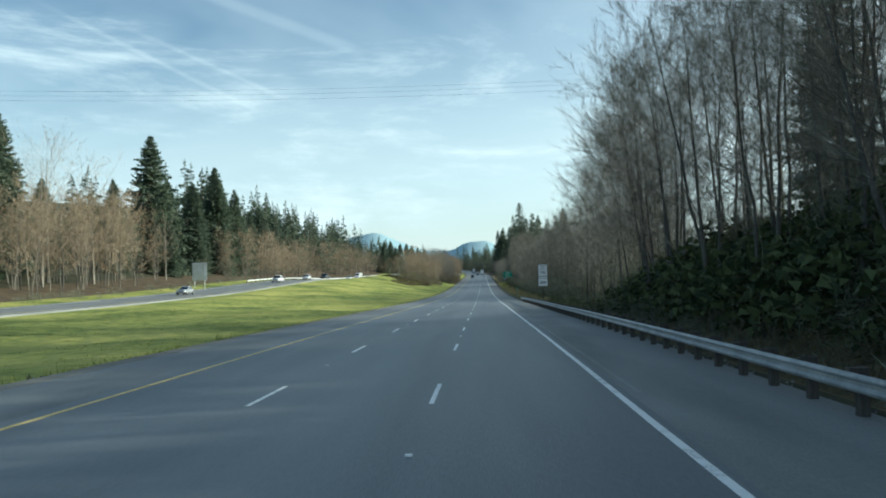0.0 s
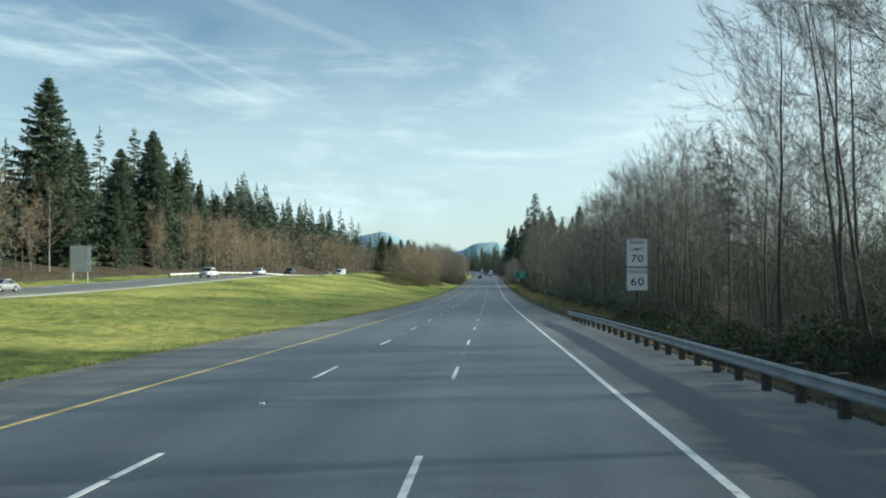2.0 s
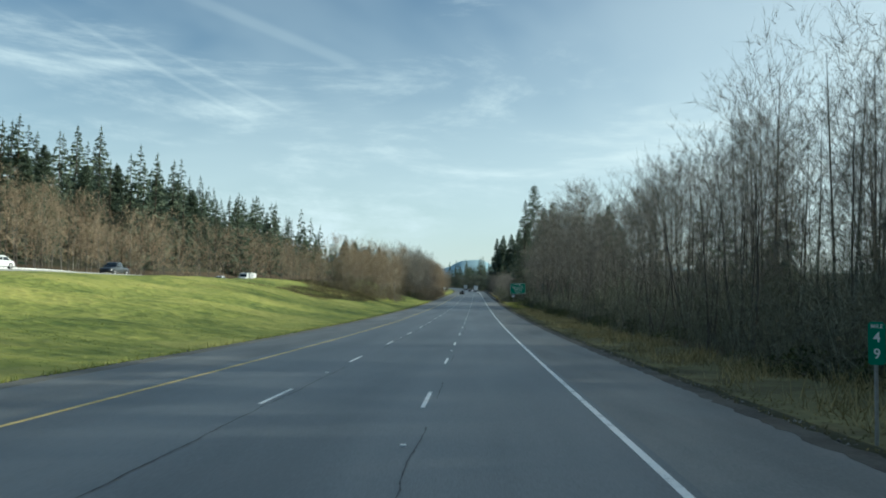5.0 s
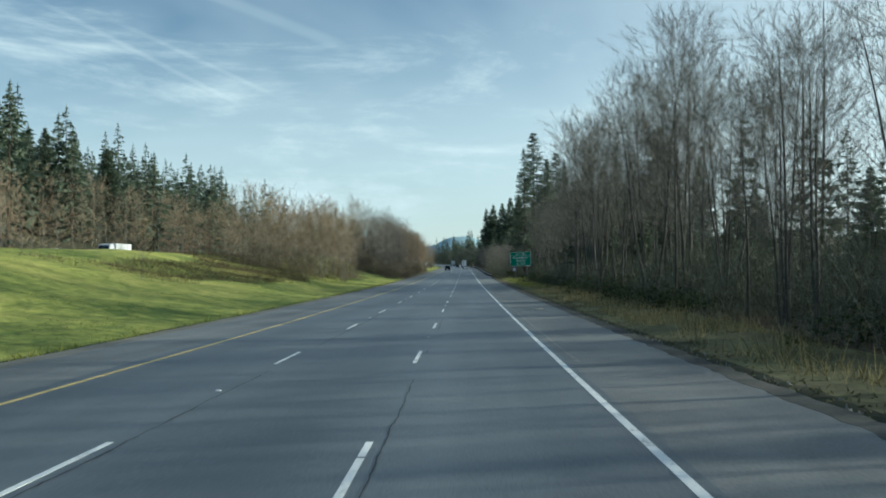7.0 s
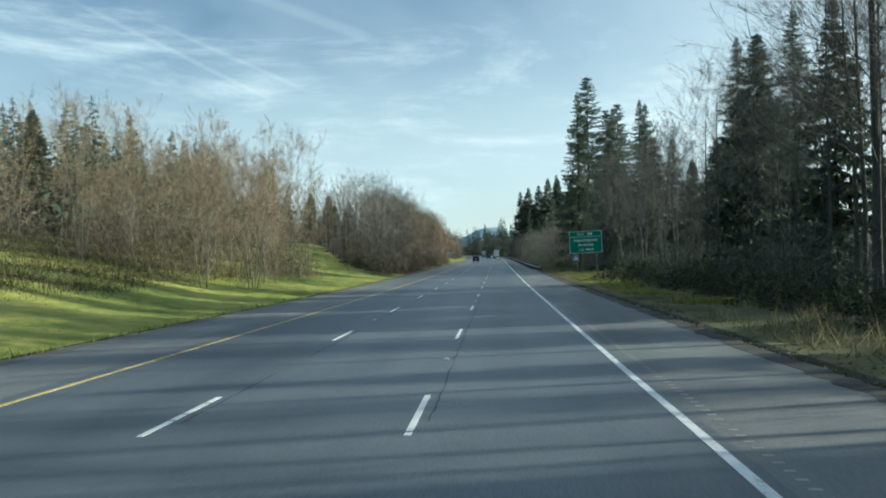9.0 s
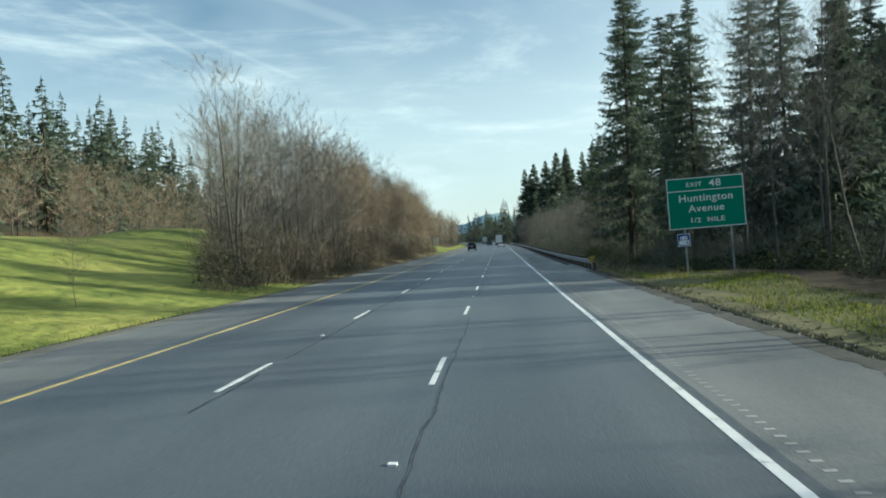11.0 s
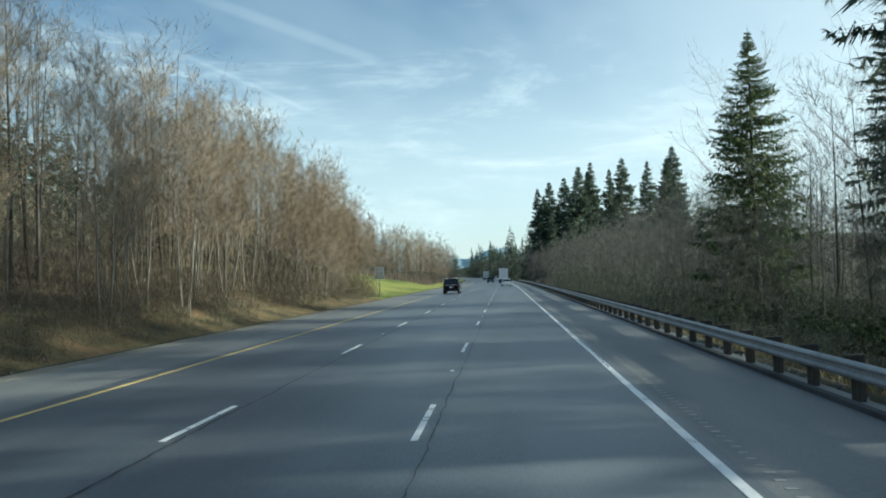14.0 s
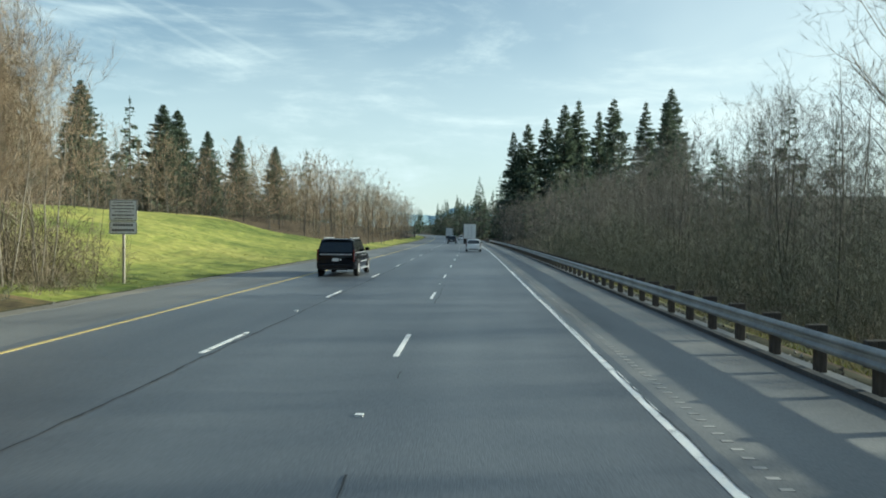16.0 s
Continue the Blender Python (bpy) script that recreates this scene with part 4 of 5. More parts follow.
plant(OLDFIR, 437, 27.2, .92, 200, "old fir with a long bare trunk and thin boughs", "tree", "")
plant(OLDFIR, 447, 31, 1.0, 80, "old fir with a long bare trunk and thin boughs", "tree", "")
plant(cedar, 469.6, 21.6, .97, 30, "broad pointed green cedar behind the guard rail", "tree", "")
plant(cotton, 456, 27.5, .62, 200, "bare spreading tree with a crooked trunk beside the cedar", "tree", "")
plant(cotton, 523, 37.5, .98, 60, "tall bare pale cottonwood with spreading limbs", "tree", "")
for s, x, k, a, w in ((210, -92, .98, 0, 0), (193, -95, .62, 20, 1), (203, -84, .36, 70, 2), (224, -94, .70, 40, 2), (220, -83, .42, 40, 0), (233, -88, .64, 60, 1), (242, -93, .72, 90, 0), (240, -82, .42, 90, 2), (252, -89, .90, 120, 2), (257, -84, .74, 10, 1), (246, -86, .80, 200, 0),
                      (148, -99, .95, 140, 1), (137, -97, .84, 140, 0), (160, -104, .90, 200, 2), (126, -102, .86, 30, 2), (171, -101, .56, 200, 0), (262, -92, .86, 220, 0), (258, -82, .36, 20, 1), (272, -88, .54, 10, 1), (284, -94, .60, 10, 2), (300, -95, .56, 80, 0),
                      (322, -104, .66, 50, 1), (345, -106, .6, 80, 2), (372, -110, .66, 30, 0), (400, -110, .64, 30, 1), (440, -112, .62, 200, 2)):
    plant(BROAD[w], s, x, k, a, "broad dark green fir on the far side of the highway", "tree", "firs across the highway")
for s, x, k, a in ((142, -84, .80, 0), (151, -88, .84, 80), (160, -83, .78, 150), (118, -86, .7, 220), (190, -80, .5, 300)):
    plant(cotton, s, x, k, a, "tall bare pale tree across the highway", "tree", "bare trees across the highway")
wood(RED, rows(96, 186, -86, -76, 4.2, .9, 1.5), "bare pale-stemmed alder across the highway", "alders across the highway")
wood(RED, rows(232, 330, -80, -74, 6, .7, 1.2), "bare pale-stemmed alder across the highway", "alders across the highway")
for s, x, k, a, w in ((600, -54, .54, 0, 0), (606, -48, .44, 50, 1), (640, -52, .52, 20, 1), (655, -47, .5, 80, 2), (585, -62, .58, 30, 2), (572, -68, .62, 130, 0), (556, -62, .5, 130, 1), (548, -70, .6, 70, 2), (622, -60, .6, 70, 0)):
    plant(BROAD[w], s, x, k, a, "dark fir beyond the grass clearing", "tree", "firs beyond the clearing")
for s, x, k, a, w in ((186, 24, .24, 10, 0), (196, 22, .22, 40, 1), (207, 25, .28, 90, 2), (216, 22, .24, 140, 0), (226, 25, .28, 190, 1), (236, 23, .26, 230, 2), (247, 25, .30, 280, 0), (255, 22, .26, 330, 1), (262, 24, .30, 0, 0), (268, 21, .26, 50, 1), (274, 27, .36, 20, 2), (281, 23, .30, 80, 0), (288, 28, .40, 30, 1), (293, 22, .30, 130, 2), (299, 26, .38, 170, 0), (304, 20, .30, 210, 1), (311, 30, .42, 300, 2), (315, 19.5, .32, 5, 0), (366, 22, .30, 95, 1), (371, 24, .36, 35, 2)):
    plant(FARFIRS[w], s, x, k * (.7 + .65 * smooth01((s - 278) / 25)), a, "young dark fir among the bare alders", "tree", "young firs under the alders")



def woods(name, spots, label, twig):
    scatter("wood_trunks", [a[0] for a in LOWS], spots, BARK, "grey trunks of " + label, "woods")
    scatter(name, [a[1] for a in LOWS], spots, twig, "bare crowns of " + label, "woods")


woods("far_woods", grid_spots(-20, 60, 28, 46, 40, 1.1, 1.4) + grid_spots(135, 225, 28, 46, 30, 1.1, 1.3) + grid_spots(225, 300, 28, 50, 6, 1.2, 1.4) + grid_spots(84, 230, 40, 85, 75, .5, .85) + grid_spots(138, 235, 26, 48, 60, .75, 1.0) + grid_spots(375, 560, 24, 70, 130, .5, .8) + grid_spots(475, 640, 34, 80, 80, .6, .85) + grid_spots(330, 620, 62, 140, 120, .7, 1.0), "the alder wood behind the road", TWIG)
woods("far_woods", grid_spots(560, 760, 13.5, 40, 200, .6, .85) + grid_spots(560, 760, 40, 90, 120, .7, 1.0) + grid_spots(760, 1300, 11.5, 40, 130, .75, 1.1), "the woods on the hillside ahead", TWIG)
woods("far_woods", grid_spots(20, 188, -94, -76, 130, .6, 1.3) + grid_spots(188, 262, -78, -71, 22, .2, .45) + grid_spots(256, 520, -90, -73, 260, .55, 1.1) + grid_spots(520, 720, -84, -67, 90, .5, .85), "the alders across the highway", TWIG_RED)
woods("far_woods", grid_spots(575, 760, -34, -14.5, 130, .6, .85) + grid_spots(535, 700, -68, -38, 240, .42, .78) + grid_spots(600, 760, -48, -20, 90, .55, .85) + grid_spots(760, 1300, -44, -19, 110, .8, 1.1) + in_median(grid_spots(380, 486, -45, -26, 60, .7, .95)), "the median woods", TWIG_RED)
fs = (grid_spots(225, 400, -135, -86, 90, .55, 1.15) + grid_spots(400, 700, -190, -80, 210, .55, 1.05) + grid_spots(60, 225, -150, -100, 60, .75, 1.1) + grid_spots(640, 860, 20, 90, 90, .6, .95) + grid_spots(800, 1300, 14, 34, 70, .7, 1.0)
      + grid_spots(860, 1700, 25, 140, 80, .8, 1.2) + grid_spots(700, 1700, -150, -50, 80, .7, 1.1) + grid_spots(-20, 70, 36, 60, 8, .6, .8) + grid_spots(160, 360, 36, 60, 14, .6, .8))
fs = [(s, x, k * (0.86 + 0.40 * math.sin(s * 0.083 + x * 0.05) * math.sin(x * 0.11 - s * 0.031)), a, w) for s, x, k, a, w in fs]
scatter("far_firs", [a[1] for a in LOWFIR], fs, NEEDLES, "dark green firs in the distant woods", "woods")
scatter("fir_trunks", [a[0] for a in LOWFIR], fs, FIR_BARK, "dark trunks of the distant firs", "woods")


def brush_shape(seed, n, h, r, wide, stems=0, up=.75):
    """A tangle of twigs in a rounded clump; with stems: bare rods from the ground as well."""
    rg = np.random.RandomState(seed)
    sh = Shape()
    rad = wide * rg.rand(n) ** .5
    az = rg.uniform(0, 6.283, n)
    z = h * rg.rand(n) ** 1.25 * np.sqrt(np.clip(1.05 - (rad / wide) ** 2 * .6, .05, 1))
    b = np.stack([rad * np.cos(az), rad * np.sin(az), z * .8 - .1], 1)
    e = rg.normal(0, .6, (n, 3)) + (0, 0, up)
    e /= np.linalg.norm(e, axis=1, keepdims=True)
    sh.slivers(b, b + e * (min(h, 2.2) * rg.uniform(.16, .46, n))[:, None], r * rg.uniform(.6, 1.3, n))
    if stems:
        b = np.stack([rg.normal(0, wide * .4, stems), rg.normal(0, wide * .4, stems), np.full(stems, -.2)], 1)
        e = rg.normal(0, .28, (stems, 3)) + (0, 0, 1)
        tip = b + e * (h * rg.uniform(.7, 1.15, stems))[:, None]
        sh.bent(b, (b + tip) / 2 + rg.normal(0, .09 * h, (stems, 3)), tip, r * 1.3)
    return sh


def leaf_clump(seed, n, h, wide, leaf):
    """A rounded heap of small leaves turned every way."""
    rg = np.random.RandomState(seed)
    rad, az = wide * rg.rand(n) ** .5, rg.uniform(0, 6.283, n)
    top = h * np.sqrt(np.clip(1.05 - (rad / wide) ** 2, .04, 1))
    c = np.stack([rad * np.cos(az), rad * np.sin(az), top * (1 - .55 * rg.rand(n) ** 2)], 1)
    a, b = rg.normal(0, 1, (2, n, 3))
    a[:, 2] *= .5
    a /= np.linalg.norm(a, axis=1, keepdims=True)
    b = np.cross(a, b)
    b /= np.linalg.norm(b, axis=1, keepdims=True)
    k = (leaf * rg.uniform(.6, 1.4, n))[:, None]
    sh = Shape()
    sh.tris(np.stack([c - a * k * .5 - b * k * .5, c - a * k * .5 + b * k * .5, c + a * k * .8], 1))
    return sh


BR = [brush_shape(100 + i, 130, 1.5, .013, 1.0, 6) for i in range(4)]
TALLBR = [brush_shape(110 + i, 240, 4.6, .0115, 1.6, 3, .6) for i in range(4)]
THICK = [brush_shape(140 + i, 600, 9.0, .0105, 2.1, 4, .5) for i in range(4)]
IVY = [leaf_clump(120 + i, 240, (.8, 1.0, .6)[i], (1.0, .8, 1.2)[i], .078) for i in range(3)]
TUFT = [brush_shape(130 + i, 50, .30, .014, .24, 5, 1.2) for i in range(3)]


def spots(s0, s1, x0, x1, count, lo, hi):
    return grid_spots(s0, s1, x0, x1, count, lo, hi)


scatter("undergrowth", TALLBR, spots(-20, 64, 12.5, 18, 200, .6, 1.2) + spots(66, 124, 12, 26, 170, .4, .75) + spots(-20, 98, 13, 20, 220, .25, .6) + spots(130, 180, 26, 36, 80, .5, .9) + spots(120, 190, 13, 18, 150, .7, 1.2) + spots(185, 262, 14, 24, 200, .6, 1.1) + clear(spots(150, 362, 12.5, 24, 480, .6, 1.15)) + spots(318, 400, 16, 30, 200, .4, .8) + spots(374, 440, 16, 30, 120, .6, 1.1)
        + spots(440, 640, 13.5, 30, 330, .6, 1.1) + spots(420, 472, 11, 24, 150, .3, .6) + spots(456, 482, 11, 17, 70, .35, .8) + spots(482, 570, 13, 18, 170, .35, .8), BRUSH, "dense bare brown thicket under the trees", "undergrowth")
scatter("undergrowth", TALLBR, [q for q in spots(352, 495, -26, -14, 640, .5, 1.05) if q[1] > 1.2 - 0.385 * (q[0] - 319) and not (404 < q[0] < 452 and q[1] > -17.5)] + spots(455, 497, -19, -13.6, 190, .3, .6) + spots(474, 499, -24, -15, 90, .5, .95) + spots(404, 462, -17.5, -12.9, 330, .22, .6) + in_median(spots(352, 404, -24, -13.5, 240, .7, 1.3)) + spots(309, 346, -35, -17, 180, .5, 1.25) + spots(560, 700, -40, -15, 100, .5, .9) + spots(540, 640, -62, -38, 110, .7, 1.3), BROWN_BRUSH, "bare brown thicket in the median", "undergrowth")
# the clumps at s 92 to 132 are added to cast shade on the lanes
scatter("undergrowth", THICK, spots(-20, 90, 15, 24, 190, .75, 1.05) + spots(92, 132, 23, 34, 135, .95, 1.3) + spots(128, 190, 14.5, 22, 200, .65, 1.0) + spots(190, 262, 15, 23, 150, .5, .85) + spots(255, 322, 14.5, 24, 100, .35, .62) + spots(378, 420, 18, 28, 50, .35, .6) + spots(424, 486, 19, 31, 90, .45, .75) + spots(484, 590, 13.5, 24, 170, .6, .95),
        BRUSH, "tall dense thicket of bare brown stems behind the front trees", "undergrowth")
scatter("undergrowth", BR, spots(-20, 118, 10, 14, 60, .3, .7) + spots(372, 482, 10.5, 15, 160, .5, 1.0) + spots(482, 640, 12, 15.5, 150, .3, .7) + spots(380, 404, -16, -13, 60, .4, .9) + spots(404, 494, -16.5, -12.5, 300, .22, .6)
        + spots(60, 460, -72, -65.5, 200, .6, 1.3), BRUSH, "low brown scrub on the verge", "undergrowth")
# the largest clumps, s -10 to 80, are added dark leaves in place of deep shade
scatter("ivy", IVY, spots(-20, 98, 14, 24, 560, 1.0, 2.6) + spots(-10, 80, 16, 26, 240, 2.2, 4.2) + spots(-10, 64, 14.5, 20, 220, 2.4, 5.0) + spots(90, 122, 11, 18, 120, .8, 1.6) + spots(245, 340, 12.5, 20, 110, .8, 2.2) + clear(spots(120, 362, 12.5, 20, 260, .7, 1.9)) + spots(316, 372, 16, 24, 120, .9, 2.0) + spots(374, 430, 13, 26, 120, .8, 1.6) + spots(428, 480, 14.5, 27, 130, 1.0, 2.4), LEAF, "dark evergreen ivy and fern under the trees", "undergrowth")
# added heaps of dark leaves imitate the backlit gloom below the median trees
scatter("shade_leaves", IVY, in_median(spots(353, 402, -24, -14.2, 110, .8, 2.2)), LEAF, "dark leaf heaps added for the shade under the median trees", "undergrowth")
scatter("dry_grass", TUFT, spots(118, 296, 9.0, 13, 420, .7, 1.5) + spots(420, 560, 9.8, 13, 200, .5, 1.1) + spots(372, 495, -16.0, -11.9, 900, .4, 1.2), DRY, "tufts of dry straw-coloured grass", "grass")

# blades of grass on the bank
rg = np.random.RandomState(3)
n = 90000
gs, gx = rg.uniform(-5, 345, n), -11.5 - 27 * rg.rand(n) ** 1.6
m2 = 10000
gs = np.concatenate([gs, rg.uniform(486, 575, m2)])
gx = np.concatenate([gx, -12.0 - 24 * rg.rand(m2) ** 1.4])
gz = land(gs, gx) + road_z(gs)
base = np.stack([gx + bend(gs), gs, gz - .03], 1)
e = rg.normal(0, .4, (len(gs), 3)) + (0, 0, .8)
sh = Shape()
sh.slivers(base, base + e * rg.uniform(.04, .10, len(gs))[:, None], .017)
tagged(new("grass", sh.mesh("grass", BLADES)), "bright yellow-green grass on the bank", "grass", kind="stuff")

# ragged grass along the pavement's edge, and straw on the verge
n = 16000
gs, gx = rg.uniform(-5, 350, n), -11.4 - np.abs(rg.normal(0, .28, n))
keep = np.sin(gs * 0.9) + np.sin(gs * 2.3 + 1) + rg.normal(0, .6, n) > -.4
gs, gx = gs[keep], gx[keep]
base = np.stack([gx + bend(gs), gs, land(gs, gx) + road_z(gs) - .03], 1)
e = rg.normal(0, .4, (len(gs), 3)) + (0, 0, .8)
sh = Shape()
sh.slivers(base, base + e * rg.uniform(.10, .30, len(gs))[:, None], .022)
tagged(new("edge_grass", sh.mesh("edge_grass", BLADES)), "ragged green grass along the edge of the pavement", "grass", kind="stuff")
n = 46000
gs, gx = rg.uniform(116, 372, n), 8.7 + 4.2 * rg.rand(n) ** .8
m2 = 26000
gs = np.concatenate([gs, rg.uniform(372, 560, m2)])
gx = np.concatenate([gx, 9.6 + 4.8 * rg.rand(m2)])
keep = np.sin(gs * 0.31 + gx * .9) + np.sin(gs * 0.83 - gx * 1.4) + rg.normal(0, .5, len(gs)) - 2.0 * ((gs > 290) & (gs < 372)) > -.1
gs, gx = gs[keep], gx[keep]
base = np.stack([gx + bend(gs), gs, land(gs, gx) + road_z(gs) - .03], 1)
e = rg.normal(0, .45, (len(gs), 3)) + (0, 0, .9)
sh = Shape()
sh.slivers(base, base + e * rg.uniform(.18, .62, len(gs))[:, None], .018)
tagged(new("straw_grass", sh.mesh("straw_grass", DRY)), "matted straw-coloured grass on the verge", "grass", kind="stuff")

# patches of dead brown bracken on the median bank
n = 150000
gs, gx = rg.uniform(236, 352, n), -41 + 24 * rg.rand(n)
patch = np.sin(gs * .083 + gx * .21 + 1.0) + .8 * np.sin(gx * .34 - gs * .051) + .5 * np.sin(gs * .31 + gx * .5) + rg.normal(0, .35, n)
keep = (patch + 2.3 * np.exp(-((gx + 28) / 7.5) ** 2) * smooth01((gs - 258) / 14) * smooth01((336 - gs) / 10) > 1.0) & (gs > 256 + 8 * patch) & (gx < -14 - 6 * smooth01((330 - gs) / 60) - 9 * smooth01((gs - 318) / 12))
gs, gx = gs[keep], gx[keep]
base = np.stack([gx + bend(gs), gs, land(gs, gx) + road_z(gs) - .03], 1)
e = rg.normal(0, .6, (len(gs), 3)) + (0, 0, .8)
sh = Shape()
sh.slivers(base, base + e * rg.uniform(.12, .40, len(gs))[:, None], .018)
tagged(new("bracken", sh.mesh("bracken", BRACKEN)), "dead brown bracken in patches on the grass bank", "undergrowth", kind="stuff")

# green tufts on the verge by the exit sign, and grit along the edge of the shoulders
n = 60000
gs, gx = rg.uniform(296, 371, n), 9.0 + 4.6 * rg.rand(n)
gs[:16000], gx[:16000] = rg.uniform(474, 560, 16000), 9.6 + 3.4 * rg.rand(16000)
keep = np.sin(gs * 0.7 + gx * 1.3) + np.sin(gs * 0.23 - gx * 0.8) > -0.2 - 1.2 * np.exp(-((gx - 11) / .9) ** 2)
gs, gx = gs[keep], gx[keep]
base = np.stack([gx + bend(gs), gs, land(gs, gx) + road_z(gs) - .03], 1)
e = rg.normal(0, .4, (len(gs), 3)) + (0, 0, .8)
sh = Shape()
sh.slivers(base, base + e * rg.uniform(.05, .16, len(gs))[:, None], .026)
tagged(new("verge_grass", sh.mesh("verge_grass", BLADES)), "patchy yellow-green grass on the verge", "grass", kind="stuff")
n = 7000
gs, gx = rg.uniform(116, 376, n), 7.5 + 1.5 * rg.rand(n) ** 1.2
base = np.stack([gx + bend(gs), gs, land(gs, gx) + road_z(gs) - .02], 1)
sh = Shape()
sh.cones(base, base + rg.normal(0, .05, (n, 3)) + (0, 0, .04), rg.uniform(.02, .065, n))
tagged(new("debris", sh.mesh("debris", VERGE)), "dark clods of dirt and dead leaves along the pavement edge", "debris", kind="stuff")
n = 7000
gs = rg.uniform(-20, 560, n)
gx = np.where(rg.rand(n) < .65, 7.45 + np.abs(rg.normal(0, .28, n)), -11.45 - np.abs(rg.normal(0, .22, n)))
base = np.stack([gx + bend(gs), gs, np.maximum(land(gs, gx), -.06) + road_z(gs)], 1)
sh = Shape()
sh.cones(base - (0, 0, .03), base + rg.normal(0, .03, (n, 3)) + (0, 0, .035), rg.uniform(.02, .07, n))
tagged(new("gravel", sh.mesh("gravel", STONE)), "loose stones and grit along the pavement edge", "gravel", kind="stuff")
board = thing("board", "weathered pale board lying on the shoulder", "board", at=flow_at(248.3, 5.75, 62))
part("plank", box(-.62, .62, -.07, .07, .0, .035, .006), PALE, board)
part("broken_end", box(.45, .80, .05, .15, .0, .03, .006), PALE, board)
for s, x, a, mt, label in ((461.2, 5.77, 20, PALE, "small pale scrap of litter lying on the shoulder"), (468.6, 5.2, 70, TRIM, "dark scrap of rubber lying on the shoulder")):
    scrap = thing("scrap", label, "litter", at=flow_at(s, x, a))
    bm = box(-.11, .11, -.05, .05, .0, .03, .008)
    for q in bm.verts:
        q.co.x += .04 * math.sin(q.co.y * 40)
    part("piece", bm, mt, scrap)

# ---- distant hills ----
v, f = [], []
na, nd = 150, 7
for i in range(na):
    az = radians(-42 + 84 * i / (na - 1))
    d = math.degrees(az)
    top = 84 + 100 * math.exp(-((d + 8.2) / 2.6) ** 2) + 52 * math.exp(-((d + 0.3) / 1.4) ** 2) + 40 * math.exp(-((d - 9) / 6) ** 2) + 40 * math.exp(-((d + 20) / 9) ** 2) \
        + 5 * math.sin(d * 3.1) + 3 * math.sin(d * 7.7 + 1)
    for k in range(nd):
        r = 3000 + 220 * k
        u = k / (nd - 1)
        v.append((math.sin(az) * r, math.cos(az) * r, -40 + (top + 28) * math.sin(min(1, u * 1.25) * math.pi / 2) ** 1.1 * (1 if u < .85 else .9)))
    if i:
        for k in range(nd - 1):
            a, b = (i - 1) * nd + k, i * nd + k
            f.append((a, b, b + 1, a + 1))
tagged(new("hills", mesh("hills", v, f, HILL, True)), "wooded hills on the horizon with haze painted in blue", "hills", kind="structure")

# ---- overhead line ----
for dz, ds in ((0, 0), (.9, 1.2), (.2, 4.0)):
    pts = [(x, place(100, 0).y + ds, place(100, 0).z + 28.6 + dz + 5.0 * (x / 120) ** 2) for x in np.linspace(-120, 120, 25)]
    sh = Shape()
    sh.tube(pts, [.009] * 25, 4)
    t = tagged(new("power_cable", sh.mesh("power_cable", CABLE)), "thin overhead cable spanning the highway", "cable", "overhead cables")
for x in (-120, 120):
    z0 = float(land(100, x))
    t = thing("power_pole", "tall timber pole carrying the overhead cables", "pole", "power poles", at=stand(100, x, z0))
    top = place(100, 0).z + 34.6 - place(100, x, z0).z
    part("pole", pole(0, 1.5, -1.2, top, .2), POST, t)
    part("crossarm", box(-.1, .1, -.6, 4.6, top - 1.1, top - .9, .01), POST, t)


# ---- vehicles ----
def lathe(profile, sides, x):
    """Turn (radius, x) pairs about the x axis."""
    bm = bmesh.new()
    ringsv = []
    for r, dx in profile:
        ringsv.append([bm.verts.new((x + dx, r * math.cos(2 * math.pi * k / sides), r * math.sin(2 * math.pi * k / sides))) for k in range(sides)])
    for a, b in zip(ringsv, ringsv[1:]):
        for k in range(sides):
            bm.faces.new((a[k], a[(k + 1) % sides], b[(k + 1) % sides], b[k]))
    bmesh.ops.recalc_face_normals(bm, faces=bm.faces[:])
    return bm


def wheel(parent, x, y, r, width, out, spokes=7):
    w = sub("wheel", None, parent)
    w.location = (x, y, r)
    part("tyre", lathe([(r * .66, -width / 2), (r * .93, -width / 2), (r, -width * .36), (r, width * .36), (r * .93, width / 2), (r * .66, width / 2), (r * .66, -width / 2)], 28, 0), RUBBER, w, smooth=True)
    bm = lathe([(r * .66, -.02), (r * .66, out * width * .42), (r * .60, out * width * .46), (r * .58, out * width * .30), (r * .05, out * width * .22)], 28, 0)
    part("brake_well", bm, TRIM, w)
    bms = [lathe([(r * .57, out * width * .30), (r * .57, out * width * .47), (r * .66, out * width * .49), (r * .67, out * width * .40)], 28, 0),
           lathe([(.001, out * width * .46), (r * .13, out * width * .45), (r * .15, out * width * .30)], 14, 0)]
    for k in range(spokes):
        b = box(out * width * .33 - .012, out * width * .33 + .03, -r * .055, r * .055, r * .08, r * .62, .008)
        bmesh.ops.rotate(b, verts=b.verts[:], cent=(0, 0, 0), matrix=Matrix.Rotation(2 * math.pi * k / spokes, 3, "X"))
        bms.append(b)
    part("rim", join(*bms), RIM, w, "silver alloy rim")


